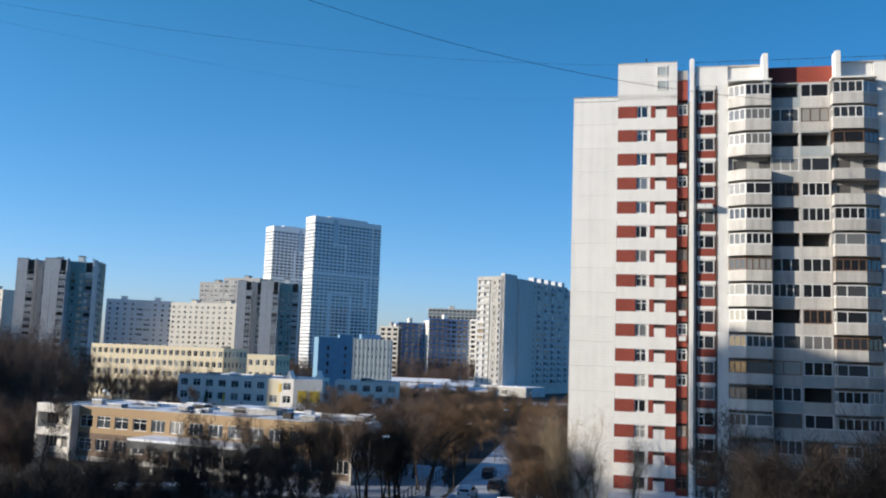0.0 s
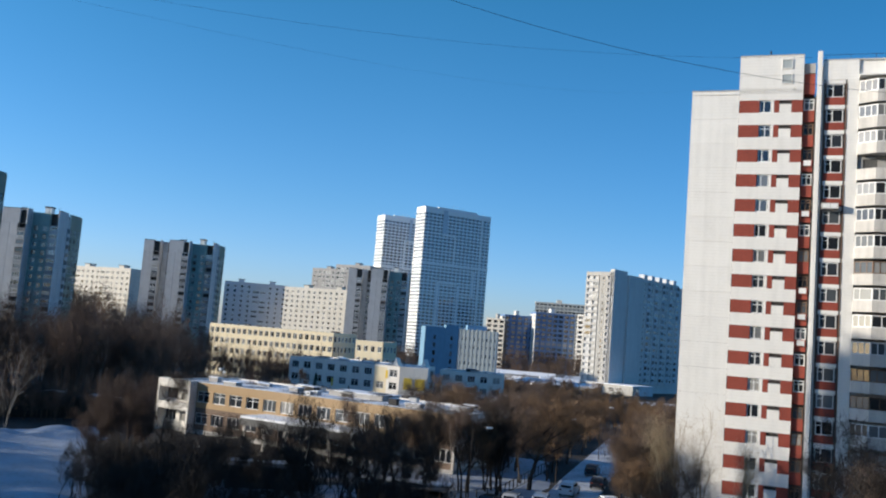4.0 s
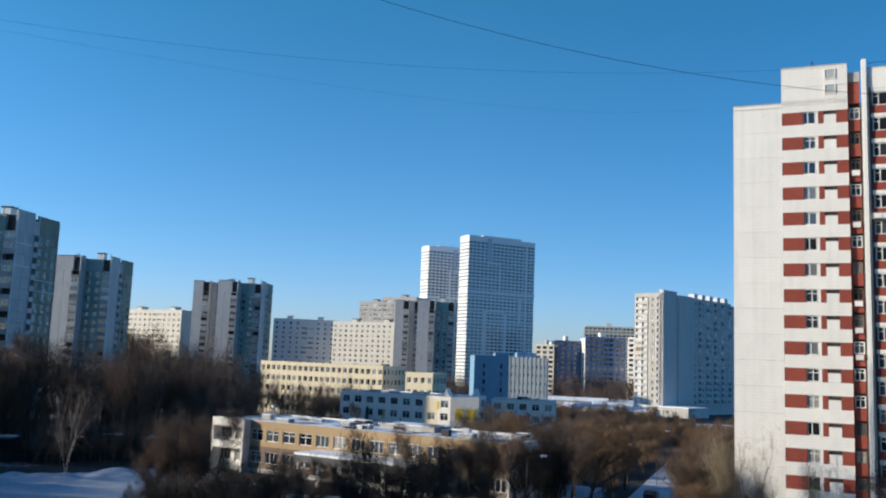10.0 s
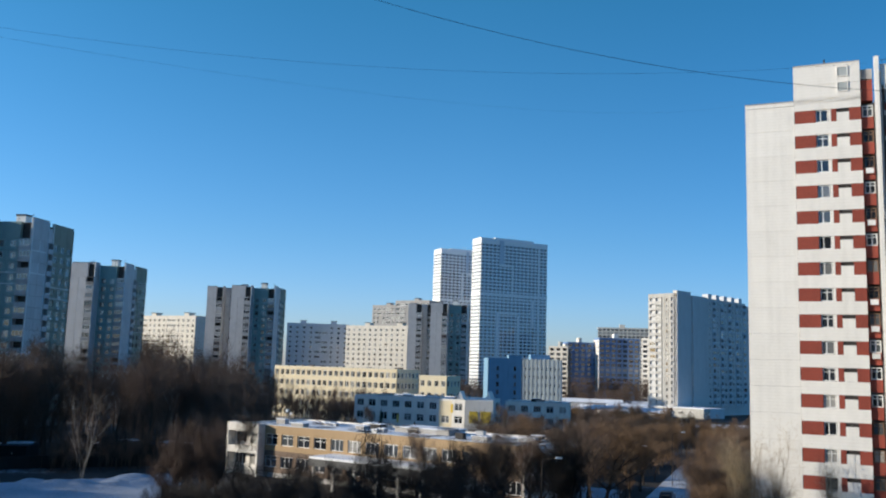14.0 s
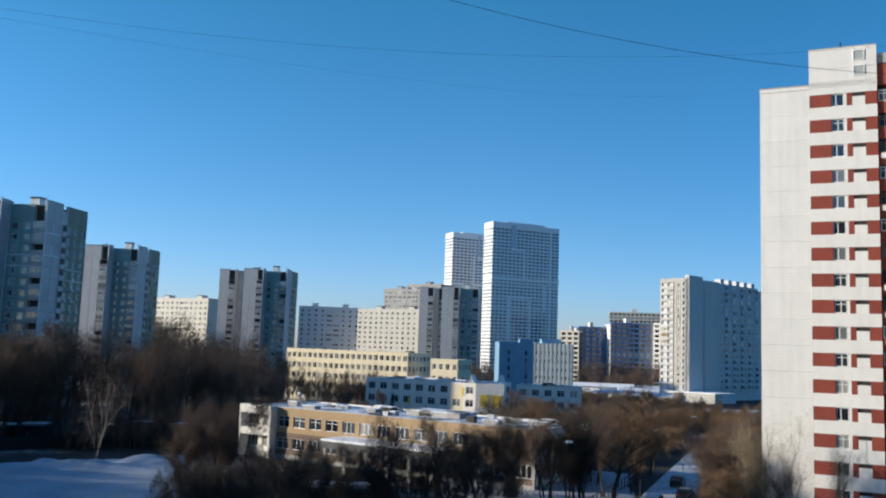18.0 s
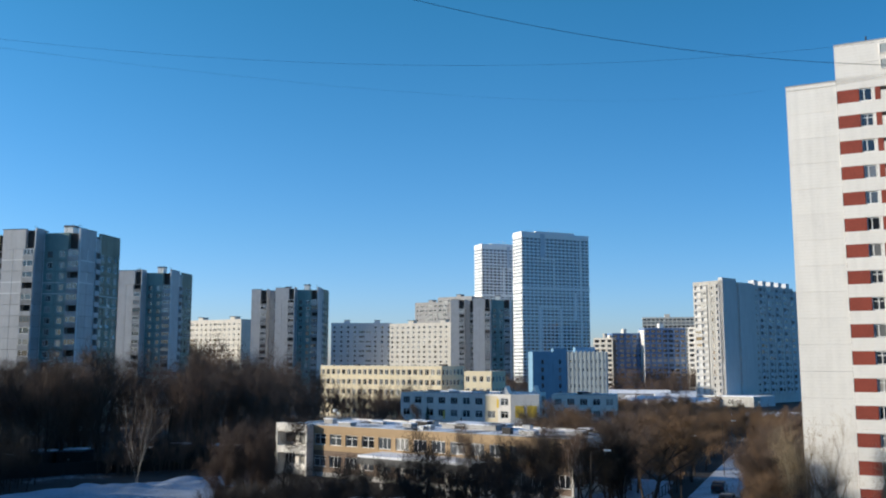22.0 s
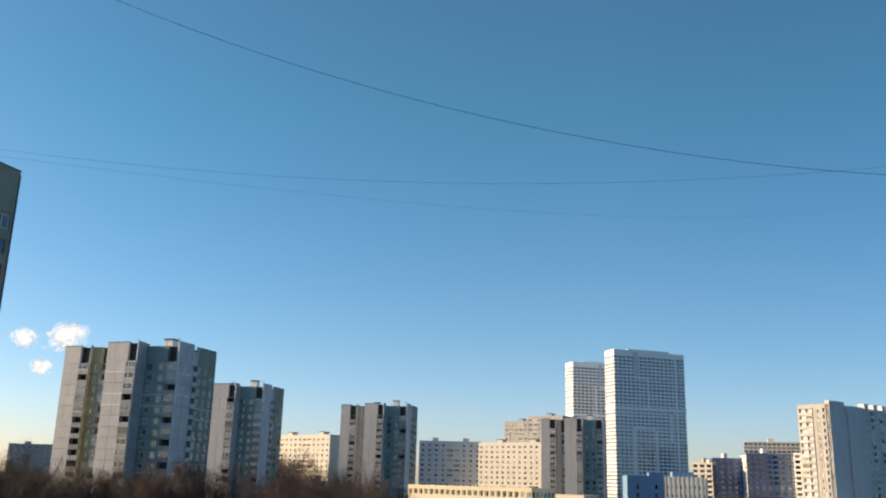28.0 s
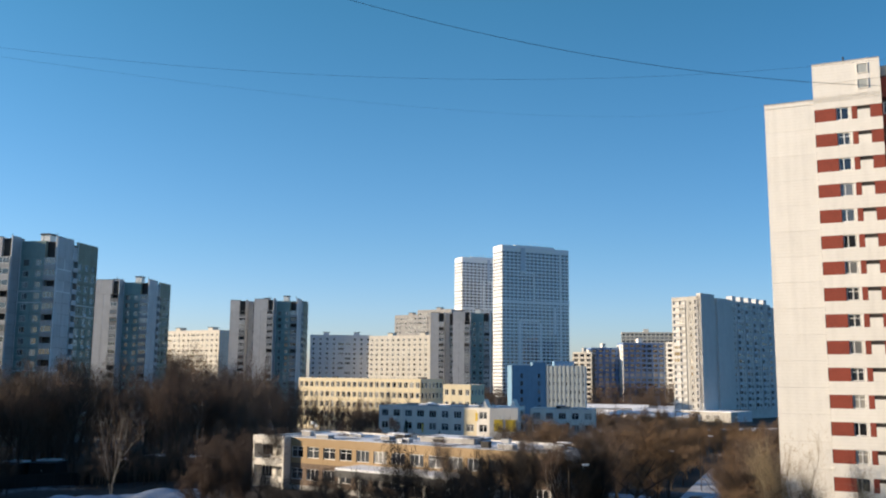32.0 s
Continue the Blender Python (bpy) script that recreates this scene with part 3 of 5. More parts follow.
stepped_tower(-66.4, 66.8, -8.0, "grey sixteen-storey panel tower with green bays and stepped front", 1, hatch="maroon", glazed=0.9)
stepped_tower(-109.3, 212.6, -7.0, "grey panel tower with a yellow recess among bare trees", 2, True, True, wide=1.08, h=2.82, glazed=0.62)
stepped_tower(-121.0, 302.0, -5.0, "grey and green panel tower behind a wood", 3, False)
stepped_tower(-85.0, 378.0, -4.0, "grey panel tower with dark loggias behind the school", 4, False)
stepped_tower(-1.5, 447.0, -5.0, "grey panel tower before the white high-rise", 5, False)


# ---- red and white slab ----
def bay(t, rnd, z, x0, x1, mirror):
    """One storey of a bay balcony: angled front, parapet, glazing, slab."""
    cut = 1.7
    plan = [(x0, 0.2), (x0, -0.35), (x0 + cut, -1.35), (x1, -1.35), (x1, 0.2)]
    if mirror:
        plan = [(x0 + x1 - a, b) for a, b in reversed(plan)]

    def make():
        """A tray in one piece: outer wall, rim, inner wall, floor."""
        s = Shape()
        cx, cy = (x0 + x1) / 2, -0.3
        inner = [(a + (cx - a) * 0.06, b + (cy - b) * 0.12) for a, b in plan]
        rings = [(plan, 0.0), (plan, 1.2), (inner, 1.2), (inner, 0.15)]
        c = len(plan)
        for ring, zz in rings:
            s.v += [(a, b, zz) for a, b in ring]
        for k in range(3):
            for i in range(c):
                j = (i + 1) % c
                s.f.append((k * c + i, k * c + j, (k + 1) * c + j, (k + 1) * c + i))
        s.f += [tuple(reversed(range(c))), tuple(range(3 * c, 4 * c))]
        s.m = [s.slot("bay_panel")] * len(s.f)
        return s.mesh("balcony")
    ob = put("balcony", shared(("bay", x0), make), t, pose(0, 0, z))
    put("back_wall", shared(("bayb", x0), lambda: plate([x0 + 0.1, x0 + 0.6, x0 + 2.0, x0 + 3.3, x1 - 0.1], [0.15, 0.9, 2.4, 2.75], [["concrete"] * 4, ["concrete", (0.1, "brown_frame", "glass"), "concrete", (0.1, "frame", "glass")][0:4], ["concrete"] * 4], 0.12).mesh("back_wall")), ob, pose(0, 0.22, 0))
    if rnd.random() < 0.84:
        mat = "frame" if rnd.random() < 0.78 else "brown_frame"
        for i, ((ax, ay), (bx, by)) in enumerate(zip(plan, plan[1:])):
            n = math.hypot(bx - ax, by - ay)
            if n < 0.7:
                continue
            kind = {True: "four", False: "three"}[n > 2.2] if rnd.random() < 0.7 else "two"
            gl = put("glazing", shared(("bayg", round(n, 2), kind, mat), lambda: window_frame(n, 1.28, kind, mat)), ob, pose(ax, ay, 1.2, 0, 0, math.degrees(math.atan2(by - ay, bx - ax))))
            fill = "glass" if rnd.random() < 0.55 else "curtain"
            put("pane", shared(("bayp", round(n, 2), fill), lambda: pane_mesh(n, 1.28, fill)), gl)
    return ob


def red_white_slab():
    """Seventeen storeys; local x = 0 at the left edge of the red-banded stair front."""
    rnd = random.Random(11)
    t = thing("apartment_slab", 35.2, 95.3, -22.0, "white seventeen-storey slab with brick-red window bands and bay balconies", "apartment building")
    core = Shape()
    core.prism([(-5.1, 0.3), (6.7, 0.3), (6.7, 1.2), (8.0, 1.2), (8.0, 0.3), (16.7, 0.3), (16.7, 1.6), (23.1, 1.6), (23.1, 0.3), (42, 0.3), (42, 14), (-5.1, 14)], 0, 47.85, "joint", "roofing")
    part("core_wall", core, t)
    for k in range(17):
        put("panel", shared("flank", lambda: panel_mesh(5.14, 2.8, "white_panel", gap=0.009)), t, pose(-5.1, 0.05, 0.3 + 2.8 * k))
    def hbox(name, key, dims, m, label=""):
        put(name, shared(key, lambda: Shape().box(*dims).mesh(name)), t, m, label)
    for j in range(16):
        z = 4.5 + 2.8 * j
        m = pose(0, 0, z)
        hbox("white_band", "wband", (0.05, 6.7, -0.02, 0.3, 0.71, 2.09, "white_panel"), m)
        for a, b in ((0.1, 2.2), (3.75, 4.28), (5.55, 6.7)):
            hbox("red_panel", ("red", a), (a, b, 0.0, 0.3, -0.70, 0.70, "red_panel"), m)
        hbox("vent_panel", "ventp", (4.3, 5.53, 0.0, 0.3, -0.7, 0.28, "white_panel"), m)
        hbox("vent", "ventd", (4.3, 5.53, 0.12, 0.3, 0.29, 0.70, "dark"), m, "dark slot vent")
        hbox("reveal_strip", "revw", (3.5, 3.73, 0.0, 0.3, -0.7, 0.7, "white_panel"), m)
        window(t, pose(2.24, 0.12, z - 0.68), 1.24, 1.38, "cross" if rnd.random() < 0.3 else "two")
        hbox("red_panel", "redn", (6.75, 7.9, 0.3, 0.55, -2.0, -0.72, "red_panel"), pose(0, 0, z + 0.3))
        window(t, pose(6.82, 0.33, z - 0.4), 1.05, 1.25, "cross", "brown_frame" if rnd.random() < 0.6 else "frame")
        if rnd.random() < 0.3:
            part("air_conditioner", Shape().box(7.0, 7.75, -0.05, 0.3, z - 1.05, z - 0.5, "frame"), t, label="white air-conditioner box")
    part("lower_wall", Shape().box(0.05, 6.7, -0.02, 0.3, 0, 3.75, "white_panel"), t)
    for k in range(17):
        z = 1.8 + 2.8 * k
        for x0 in (9.0, 29.2):
            hbox("red_panel", ("reds", x0), (x0, x0 + 1.9, 0.1, 0.35, 0, 0.85, "red_panel"), pose(0, 0, z))
            hbox("lintel", ("sill", x0), (x0 - 0.05, x0 + 1.95, 0.05, 0.35, 2.35, 2.78, "white_panel"), pose(0, 0, z))
            window(t, pose(x0 + 0.1, 0.15, z + 0.87), 1.7, 1.46, "vent")
        for x0 in (8.78, 11.0):
            hbox("reveal_strip", ("rev", x0), (x0, x0 + 0.12, -0.05, 0.3, 0.0, 2.4, "brown_and_shade_wall"), pose(0, 0, z))
        bay(t, rnd, z, 12.3, 16.7, False)
        bay(t, rnd, z, 23.1, 27.9, True)
        for x0, w in ((16.8, 3.1), (19.9, 3.15)):
            loggia(t, pose(x0, 0.15, z), w, 2.8, "bay_panel" if rnd.random() < 0.9 else "pale_blue", rnd, True, 0.8)
    for a, b, front, top in ((8.1, 8.55, -0.3, 52.6), (8.6, 8.78, 0.0, 51.0), (11.12, 12.3, 0.0, 49.4), (27.95, 29.1, 0.0, 49.4), (31.15, 42.0, 0.0, 49.4)):
        part("pier", Shape().box(a, b, front, 0.5, 0, top, "white_panel"), t)
    pieces("attic_panel", [(0.0, 6.7, -0.02, 14, 50.05, 52.3, "white_panel"), (0, 6.7, -0.02, 0.4, 47.95, 50.02, "white_panel"), (8.7, 12.25, 0.0, 14, 49.4, 51.6, "white_panel"),
                           (12.3, 15.85, 0.2, 14, 49.4, 51.6, "white_panel"), (16.5, 19.6, 0.4, 14, 49.4, 51.4, "maroon"), (19.65, 23.4, 0.4, 14, 49.4, 51.4, "red_panel"), (24.05, 27.5, 0.2, 14, 49.4, 51.6, "white_panel"), (27.6, 42, 0.0, 14, 49.4, 51.6, "white_panel"),
                           (6.75, 7.9, 0.3, 14, 47.9, 50.2, "red_panel"), (6.75, 7.9, 0.3, 1.2, 50.3, 51.4, "concrete"), (-5.1, -0.02, -0.02, 14, 47.9, 48.35, "white_panel")], t)
    for x0 in (15.9, 23.45):
        part("roof_fin", Shape().prism([(x0, -1.2), (x0 + 0.55, -1.2), (x0 + 0.55, 0.6), (x0, 0.6)], 49.2, 52.6, "white_panel"), t)
    for x0 in (12.2, 23.05):
        part("top_canopy", Shape().box(x0, x0 + 4.6, -1.45, 0.2, 49.42, 49.6, "white_panel"), t)
    for z in (49.05, 50.75):
        # panes painted pale blue for the sky they reflect
        part("attic_window", plate([0, 0.1, 1.05, 1.15], [0, 0.1, 1.05, 1.15], [["white_panel"] * 3, ["white_panel", (0.05, "white_panel", "pale_blue"), "white_panel"], ["white_panel"] * 3], 0.08), t, pose(4.4, -0.1, z))
    pieces("coping", [(0, 6.7, -0.06, 0.3, 52.3, 52.4, "bay_panel"), (-5.15, 0, -0.08, 0.3, 48.35, 48.43, "bay_panel"), (8.65, 15.85, -0.05, 0.3, 51.6, 51.7, "bay_panel"), (24.05, 42, -0.05, 0.3, 51.6, 51.7, "bay_panel")], t)
    rail = part("roof_rail", Shape().tube((8.7, 0.3, 52.3), (42, 0.3, 52.3), 0.025, 0.025, 5, "cable"), t)
    for i in range(14):
        part("post", Shape().tube((8.9 + i * 2.5, 0.3, 51.6), (8.9 + i * 2.5, 0.3, 52.3), 0.02, 0.02, 4, "cable"), rail)
    part("small_antenna", Shape().tube((3.2, 1.0, 52.3), (3.2, 1.0, 53.2), 0.04, 0.1, 6, "cable"), t)
    big = part("air_conditioner_rack", Shape().box(8.9, 10.6, -0.75, 0.05, 35.0, 35.65, "concrete"), t, label="grey rack of air conditioners hung under a window")
    part("unit", Shape().box(9.0, 9.75, -0.78, -0.74, 35.08, 35.58, "frame"), big)
    part("unit", Shape().box(9.8, 10.55, -0.78, -0.74, 35.08, 35.58, "frame"), big)
    can = part("entrance_canopy", Shape().box(-0.5, 12, -4.5, 0.0, 2.6, 3.2, "concrete"), t)
    part("snow_cover", Shape().box(-0.4, 11.9, -4.4, -0.05, 3.2, 3.4, "snow"), can)
    for x0 in (0.2, 3.8, 7.4, 11.0):
        part("column", Shape().box(x0, x0 + 0.4, -4.2, -3.8, 0, 2.6, "concrete"), can)
    return t


red_white_slab()


# ---- kindergarten and schools ----
def roof_clutter(t, length, depth, z, n, seed):
    """Ventilation boxes, ducts and skylights on a flat roof."""
    rnd = random.Random(seed)
    for _ in range(n):
        x, y = rnd.uniform(2, length - 4), rnd.uniform(2, depth - 3)
        w, d, h = rnd.uniform(0.8, 3.0), rnd.uniform(0.8, 1.6), rnd.uniform(0.35, 0.8)
        b = part("roof_vent", Shape().box(x, x + w, y, y + d, z, z + h, rnd.choice(["concrete", "metal", "concrete", "dark"])), t)
        part("cap", Shape().box(x - 0.12, x + w + 0.12, y - 0.12, y + d + 0.12, z + h, z + h + 0.1, rnd.choice(["snow", "roofing"])), b)


def school(name, x, y, rz, length, depth, height, label, floors, spacing, ww, wall, seed, end=None, kinds=("three", "cross"), clutter=0, closed=()):
    """A flat-roofed public building: storey panels with windows on the front and the right end."""
    rnd = random.Random(seed)
    t = thing(name, x, y, rz, label, "school building")
    fh = (height - 1.2) / floors
    part("core_wall", Shape().box(0.3, length - 0.3, 0.3, depth - 0.3, 0, height - 0.5, "joint"), t)
    for front in (True, False):
        run = length if front else depth
        n = max(1, int(run // spacing))
        w = run / n
        for k in range(floors):
            z = 0.7 + k * fh
            for i in range(n):
                mat = wall(i, n, k) if front else (end or "plaster")
                base = pose(i * w, 0, z) if front else pose(length, i * w, z, 0, 0, 90)
                hole = ((w - ww) / 2, (w + ww) / 2, 0.85, 0.85 + min(1.75, fh - 1.25))
                if ((i * 7 + k * 3 + seed) % 11 == 0 and ww > 1.5 and name != "kindergarten") or (front and i in closed):
                    put("panel", shared((name, x, mat, k, w), lambda: panel_mesh(w, fh, mat, None, 0.3, 0.0)), t, base)
                    continue
                put("panel", shared((name, x, mat, w), lambda: panel_mesh(w, fh, mat, hole, 0.3, 0.0)), t, base)
                window(t, base @ pose(hole[0], 0.12, 0.85), ww, hole[3] - 0.85, kinds[0] if rnd.random() < 0.6 else kinds[1], "frame", ww > 1.5)
    zt = 0.7 + floors * fh
    m0 = wall(length // spacing // 2, int(length // spacing), floors - 1)
    pieces("parapet", [(0, length, 0, 0.3, zt, height, m0), (0, 0.3, 0.32, depth, zt, height, "plaster"), (length - 0.3, length, 0.32, depth, zt, height, end or "plaster"), (0.32, length - 0.32, depth - 0.3, depth, zt, height, "plaster")], t)
    pieces("side_wall", [(0, 0.3, 0.32, depth, 0, zt, "plaster"), (0.32, length - 0.32, depth - 0.3, depth, 0, zt, "plaster")], t)
    pieces("plinth", [(-0.05, length + 0.05, -0.05, 0.3, 0, 0.7, "concrete"), (length - 0.3, length + 0.05, 0.3, depth, 0, 0.7, "concrete")], t)
    part("coping", Shape().box(-0.06, length + 0.06, -0.06, 0.34, height, height + 0.08, "metal"), t)
    part("roof_snow", Shape().box(0.3, length - 0.3, 0.35, depth - 0.3, height - 0.5, height - 0.22, "thaw"), t, label="snow on the flat roof")
    roof_clutter(t, length, depth, height - 0.22, clutter, seed)
    return t


# lower storey is dark brown to paint in the shade under the canopy
kg = school("kindergarten", -38.3, 146.0, -31.0, 53.6, 17.0, 8.0, "two-storey kindergarten with ochre front and snowy flat roof", 2, 3.35, 2.5, lambda i, n, k: "plaster" if i < 2 else ("brown_and_shade_wall" if k == 0 else "orange"), 21, clutter=26)
pieces("end_bay", [(0.0, 0.35, -1.6, 0.0, 0, 8.2, "plaster"), (6.6, 6.95, -1.6, 0.0, 0, 8.2, "plaster"), (0.35, 6.6, -1.6, -0.02, 6.9, 8.2, "plaster"), (0.35, 6.6, -1.6, -0.02, 3.5, 4.6, "plaster")], kg)
cp = part("entrance_canopy", Shape().box(21.4, 41.4, -6.0, -0.02, 3.3, 4.3, "joint"), kg, label="long dark grey entrance canopy under snow")
part("snow_cover", Shape().box(21.5, 41.3, -5.9, -0.1, 4.3, 4.62, "snow"), cp)
for i in range(6):
    part("column", Shape().box(21.9 + i * 3.8, 22.25 + i * 3.8, -5.7, -5.35, 0, 3.3, "plaster"), cp)
ramp_ob = part("ramp_rail", Shape().tube((33, -6.5, 2.6), (40, -8.5, 0.7), 0.06, 0.06), kg, label="white ramp handrail")
part("post", Shape().tube((33, -6.5, 0), (33, -6.5, 2.6), 0.05, 0.05), ramp_ob)
part("post", Shape().tube((40, -8.5, 0), (40, -8.5, 0.7), 0.05, 0.05), ramp_ob)
tower_box = part("roof_house", Shape().box(26, 36, 9, 14, 7.6, 8.5, "concrete"), kg, label="low plant room on the roof")
part("cap", Shape().box(25.8, 36.2, 8.8, 14.2, 8.5, 8.64, "thaw"), tower_box)
mast = part("roof_mast", Shape().tube((6.5, 6, 7.7), (6.5, 6, 10.4), 0.07, 0.05), kg)
part("dish", Shape().tube((6.1, 5.9, 10.0), (6.0, 5.6, 10.1), 0.28, 0.2, 10, "frame"), mast)
part("dish", Shape().tube((6.9, 5.9, 9.6), (7.0, 5.6, 9.7), 0.25, 0.18, 10, "frame"), mast)

k2 = school("school", -29.4, 230.0, -27.0, 32.2, 20.0, 10.4, "pale three-storey nursery school with yellow panels and pointed roof gables", 3, 3.3, 2.1, lambda i, n, k: "plaster" if i != 7 else "beige", 22, "plaster", clutter=12)
pieces("yellow_panel", [(28.3, 28.9, -0.06, 0.0, 7.2, 9.2, "yellow"), (13.0, 13.5, -0.06, 0.0, 4.0, 6.0, "yellow")], k2)
wing = part("end_wing", Shape().prism([(32.22, 0.02), (38.5, 2.55), (34.75, 11.8), (32.22, 11.0)], 0, 10.4, "plaster", "thaw"), k2, label="end wing turned away, with yellow panels")
for a, b in ((1.0, 3.1), (3.8, 6.2)):
    put("yellow_panel", shared(("yellow", a), lambda: Shape().box(a, b, -0.08, 0.0, 4.9, 7.7, "yellow").mesh("yellow_panel")), wing, pose(32.22, 0.02, 0, 0, 0, 21.95))
for gx, gy in ((28.4, 2.4), (33.2, 8.6)):
    gb = Shape()
    gb.v = [(gx, gy, 9.9), (gx + 2.2, gy, 9.9), (gx + 1.1, gy, 12.4), (gx, gy + 2, 9.9), (gx + 2.2, gy + 2, 9.9), (gx + 1.1, gy + 2, 12.4)]
    gb.f = [(0, 1, 2), (5, 4, 3), (0, 3, 4, 1), (1, 4, 5, 2), (2, 5, 3, 0)]
    gb.m = [gb.slot("plaster")] * 3 + [gb.slot("plaster"), gb.slot("snow")]
    part("roof_gable", gb, k2, label="small white pointed gable on the roof")
school("school", 9.5, 226.0, -8.0, 16.0, 14.0, 10.0, "low pale rear wing of the nursery school", 3, 3.0, 1.9, lambda i, n, k: "plaster", 25, "plaster", clutter=3)
school("school", -64.6, 293.0, -28.0, 48.3, 13.0, 17.0, "long pale-yellow school with rows of narrow windows", 5, 2.1, 1.4, lambda i, n, k: "beige", 23, "beige", ("two", "two"), 4)
school("school", -14.9, 267.6, -26.0, 9.4, 9.0, 15.5, "small pale-yellow wing beside the long school", 4, 2.2, 1.3, lambda i, n, k: "beige", 24, "beige", ("two", "two"))


# ---- other blocks, farther off ----
def slab(name, x, y, rz, length, depth, floors, h, wall, label, seed, spacing=3.2, ww=1.5, wh=1.45, base=0.8, side=0, logs=(), frame_mat="frame"):
    """A panel block: storey walls with a window in each bay, or a loggia in the bays named in logs; side: bays on the right end."""
    rnd = random.Random(seed)
    t = thing(name, x, y, rz, label, "apartment building")
    top = base + floors * h
    part("core_wall", Shape().box(0.1, length - 0.1, 0.45, depth, 0, top, wall), t)
    part("parapet", Shape().box(0, length, 0.0, depth, top, top + 1.3, wall), t)
    part("plinth", Shape().box(0.02, length - 0.02, 0.05, 0.44, 0, base, "concrete"), t)
    runs = [(pose(0, 0, 0), int(length // spacing), length)]
    if side:
        runs.append((pose(length, 0.02, 0, 0, 0, 90), side, depth))
    for base_m, n, run in runs:
        w = run / n
        xs = [0.0]
        for i in range(n):
            a = (ww if i not in logs else w - 0.5) / 2
            xs += [(i + 0.5) * w - a, (i + 0.5) * w + a]
        xs.append(run)
        kinds = [None if i % 2 else wall for i in range(len(xs) - 1)]
        rows = [[wall] * (len(xs) - 1), kinds, [wall] * (len(xs) - 1)]
        for i in logs:
            if run == length:
                rows[1] = list(rows[1])
                # loggia back in near-black, its shade put into the colour
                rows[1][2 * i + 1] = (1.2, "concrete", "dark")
        key = (name, x, round(w, 2))
        for k in range(floors):
            m = base_m @ pose(0, 0, base + k * h)
            put("storey_wall", shared(key, lambda: plate(xs, [0, 0.85, 0.85 + wh, h], rows, 0.3).mesh("storey_wall")), t, m)
            for i in range(n):
                a, b = xs[2 * i + 1], xs[2 * i + 2]
                if i in logs and run == length:
                    if rnd.random() < 0.5:
                        window(t, m @ pose(a, 0.05, 0.86), b - a, wh - 0.02, "four", frame_mat, False)
                    continue
                window(t, m @ pose(a, 0.1, 0.85), b - a, wh, "two", frame_mat, False)
    for i in range(max(1, int(length // 18))):
        cx = (i + 0.5) * length / max(1, int(length // 18))
        b = part("roof_shaft", Shape().box(cx - 1.6, cx + 1.6, depth * 0.4, depth * 0.7, top + 1.3, top + 3.0, wall), t)
        part("cap", Shape().box(cx - 1.9, cx + 1.9, depth * 0.37, depth * 0.73, top + 3.0, top + 3.25, "roofing"), b)
    return t


slab("apartment_block", -107, 512, 8, 36, 14, 14, 2.8, "pale_panel", "pale grey panel block with its front in shade", 31, 3.6, logs=(4, 5))
slab("apartment_block", -69.8, 495.0, -25, 42.0, 14, 14, 2.7, "cream", "cream panel block in the sun behind the school", 32, 3.3)
slab("apartment_block", -184, 470, -27, 48, 14, 14, 2.75, "cream", "cream balcony block in the sun behind a wood", 33, 3.4, logs=(2, 3, 8, 9))
slab("apartment_block", -66, 590, -27, 18, 14, 19, 2.95, "concrete", "tall grey-beige block behind the cream one", 38, 3.4, logs=(1, 3))
slab("apartment_block", -50, 582, -27, 26, 14, 20, 2.95, "concrete", "tall grey-beige block with glazed balcony rows", 39, 3.6, ww=2.6, logs=(1, 2, 4))
slab("apartment_block", -452, 620, 10, 66, 14, 13, 2.8, "concrete", "distant grey panel block in shade", 40, 4.4)
slab("apartment_block", -458, 590, -30, 12, 12, 14, 2.8, "cream", "distant cream end block in the sun", 41, 4.0)
# out of view: placed to keep low sun off the stepped tower's front
slab("apartment_tower", -152, 57, 0, 33, 14, 22, 2.8, "grey_panel", "unseen grey tower added to shade the stepped one", 43, 3.6, logs=(2, 6))
slab("apartment_tower", -260, 176, 14, 36, 16, 17, 2.8, "grey_panel", "grey panel tower standing behind the nearer one", 42, 3.6, logs=(2, 6))


# blue office block: blue stair front and pale ribbed wing
ob_ = thing("office_block", 7.5, 350, 6, "bright blue office block with a pale ribbed wing", "office building")
part("blue_wall", Shape().prism([(0, 0), (13.2, 0), (13.2, 14), (0, 14)], 0, 22.4, "blue", "roofing"), ob_)
part("blue_gable", Shape().prism([(8.2, -0.15), (13.4, -0.15), (13.4, 5), (8.2, 5)], 0, 23.6, "blue", "roofing"), ob_)
for k in range(6):
    window(ob_, pose(3.4, -0.05, 2.0 + 3.1 * k), 1.0, 1.7, "plain", "brown_frame", False)
    window(ob_, pose(10.3, -0.2, 2.0 + 3.1 * k), 0.9, 1.7, "plain", "brown_frame", False)
part("ribbed_wing", Shape().prism([(13.45, -0.2), (28, -5.4), (31, 6), (13.45, 12)], 0, 22.2, "pale_blue", "snow"), ob_)
wing_dir = math.degrees(math.atan2(-5.2, 14.55))
for i in range(9):
    a = 0.5 + i * 1.66
    m = pose(13.45, -0.2, 0, 0, 0, wing_dir) @ pose(a, -0.14, 0)
    put("rib", shared("rib", lambda: Shape().box(0, 0.5, 0, 0.2, 0, 22.5, "pale_blue").mesh("rib")), ob_, m)
    for k in range(6):
        window(ob_, m @ pose(0.78, 0.08, 1.8 + 3.2 * k), 0.42, 1.5, "plain", "pale_blue", False)
part("roof_house", Shape().box(18, 26, 6, 11, 22.2, 24.2, "blue"), ob_)


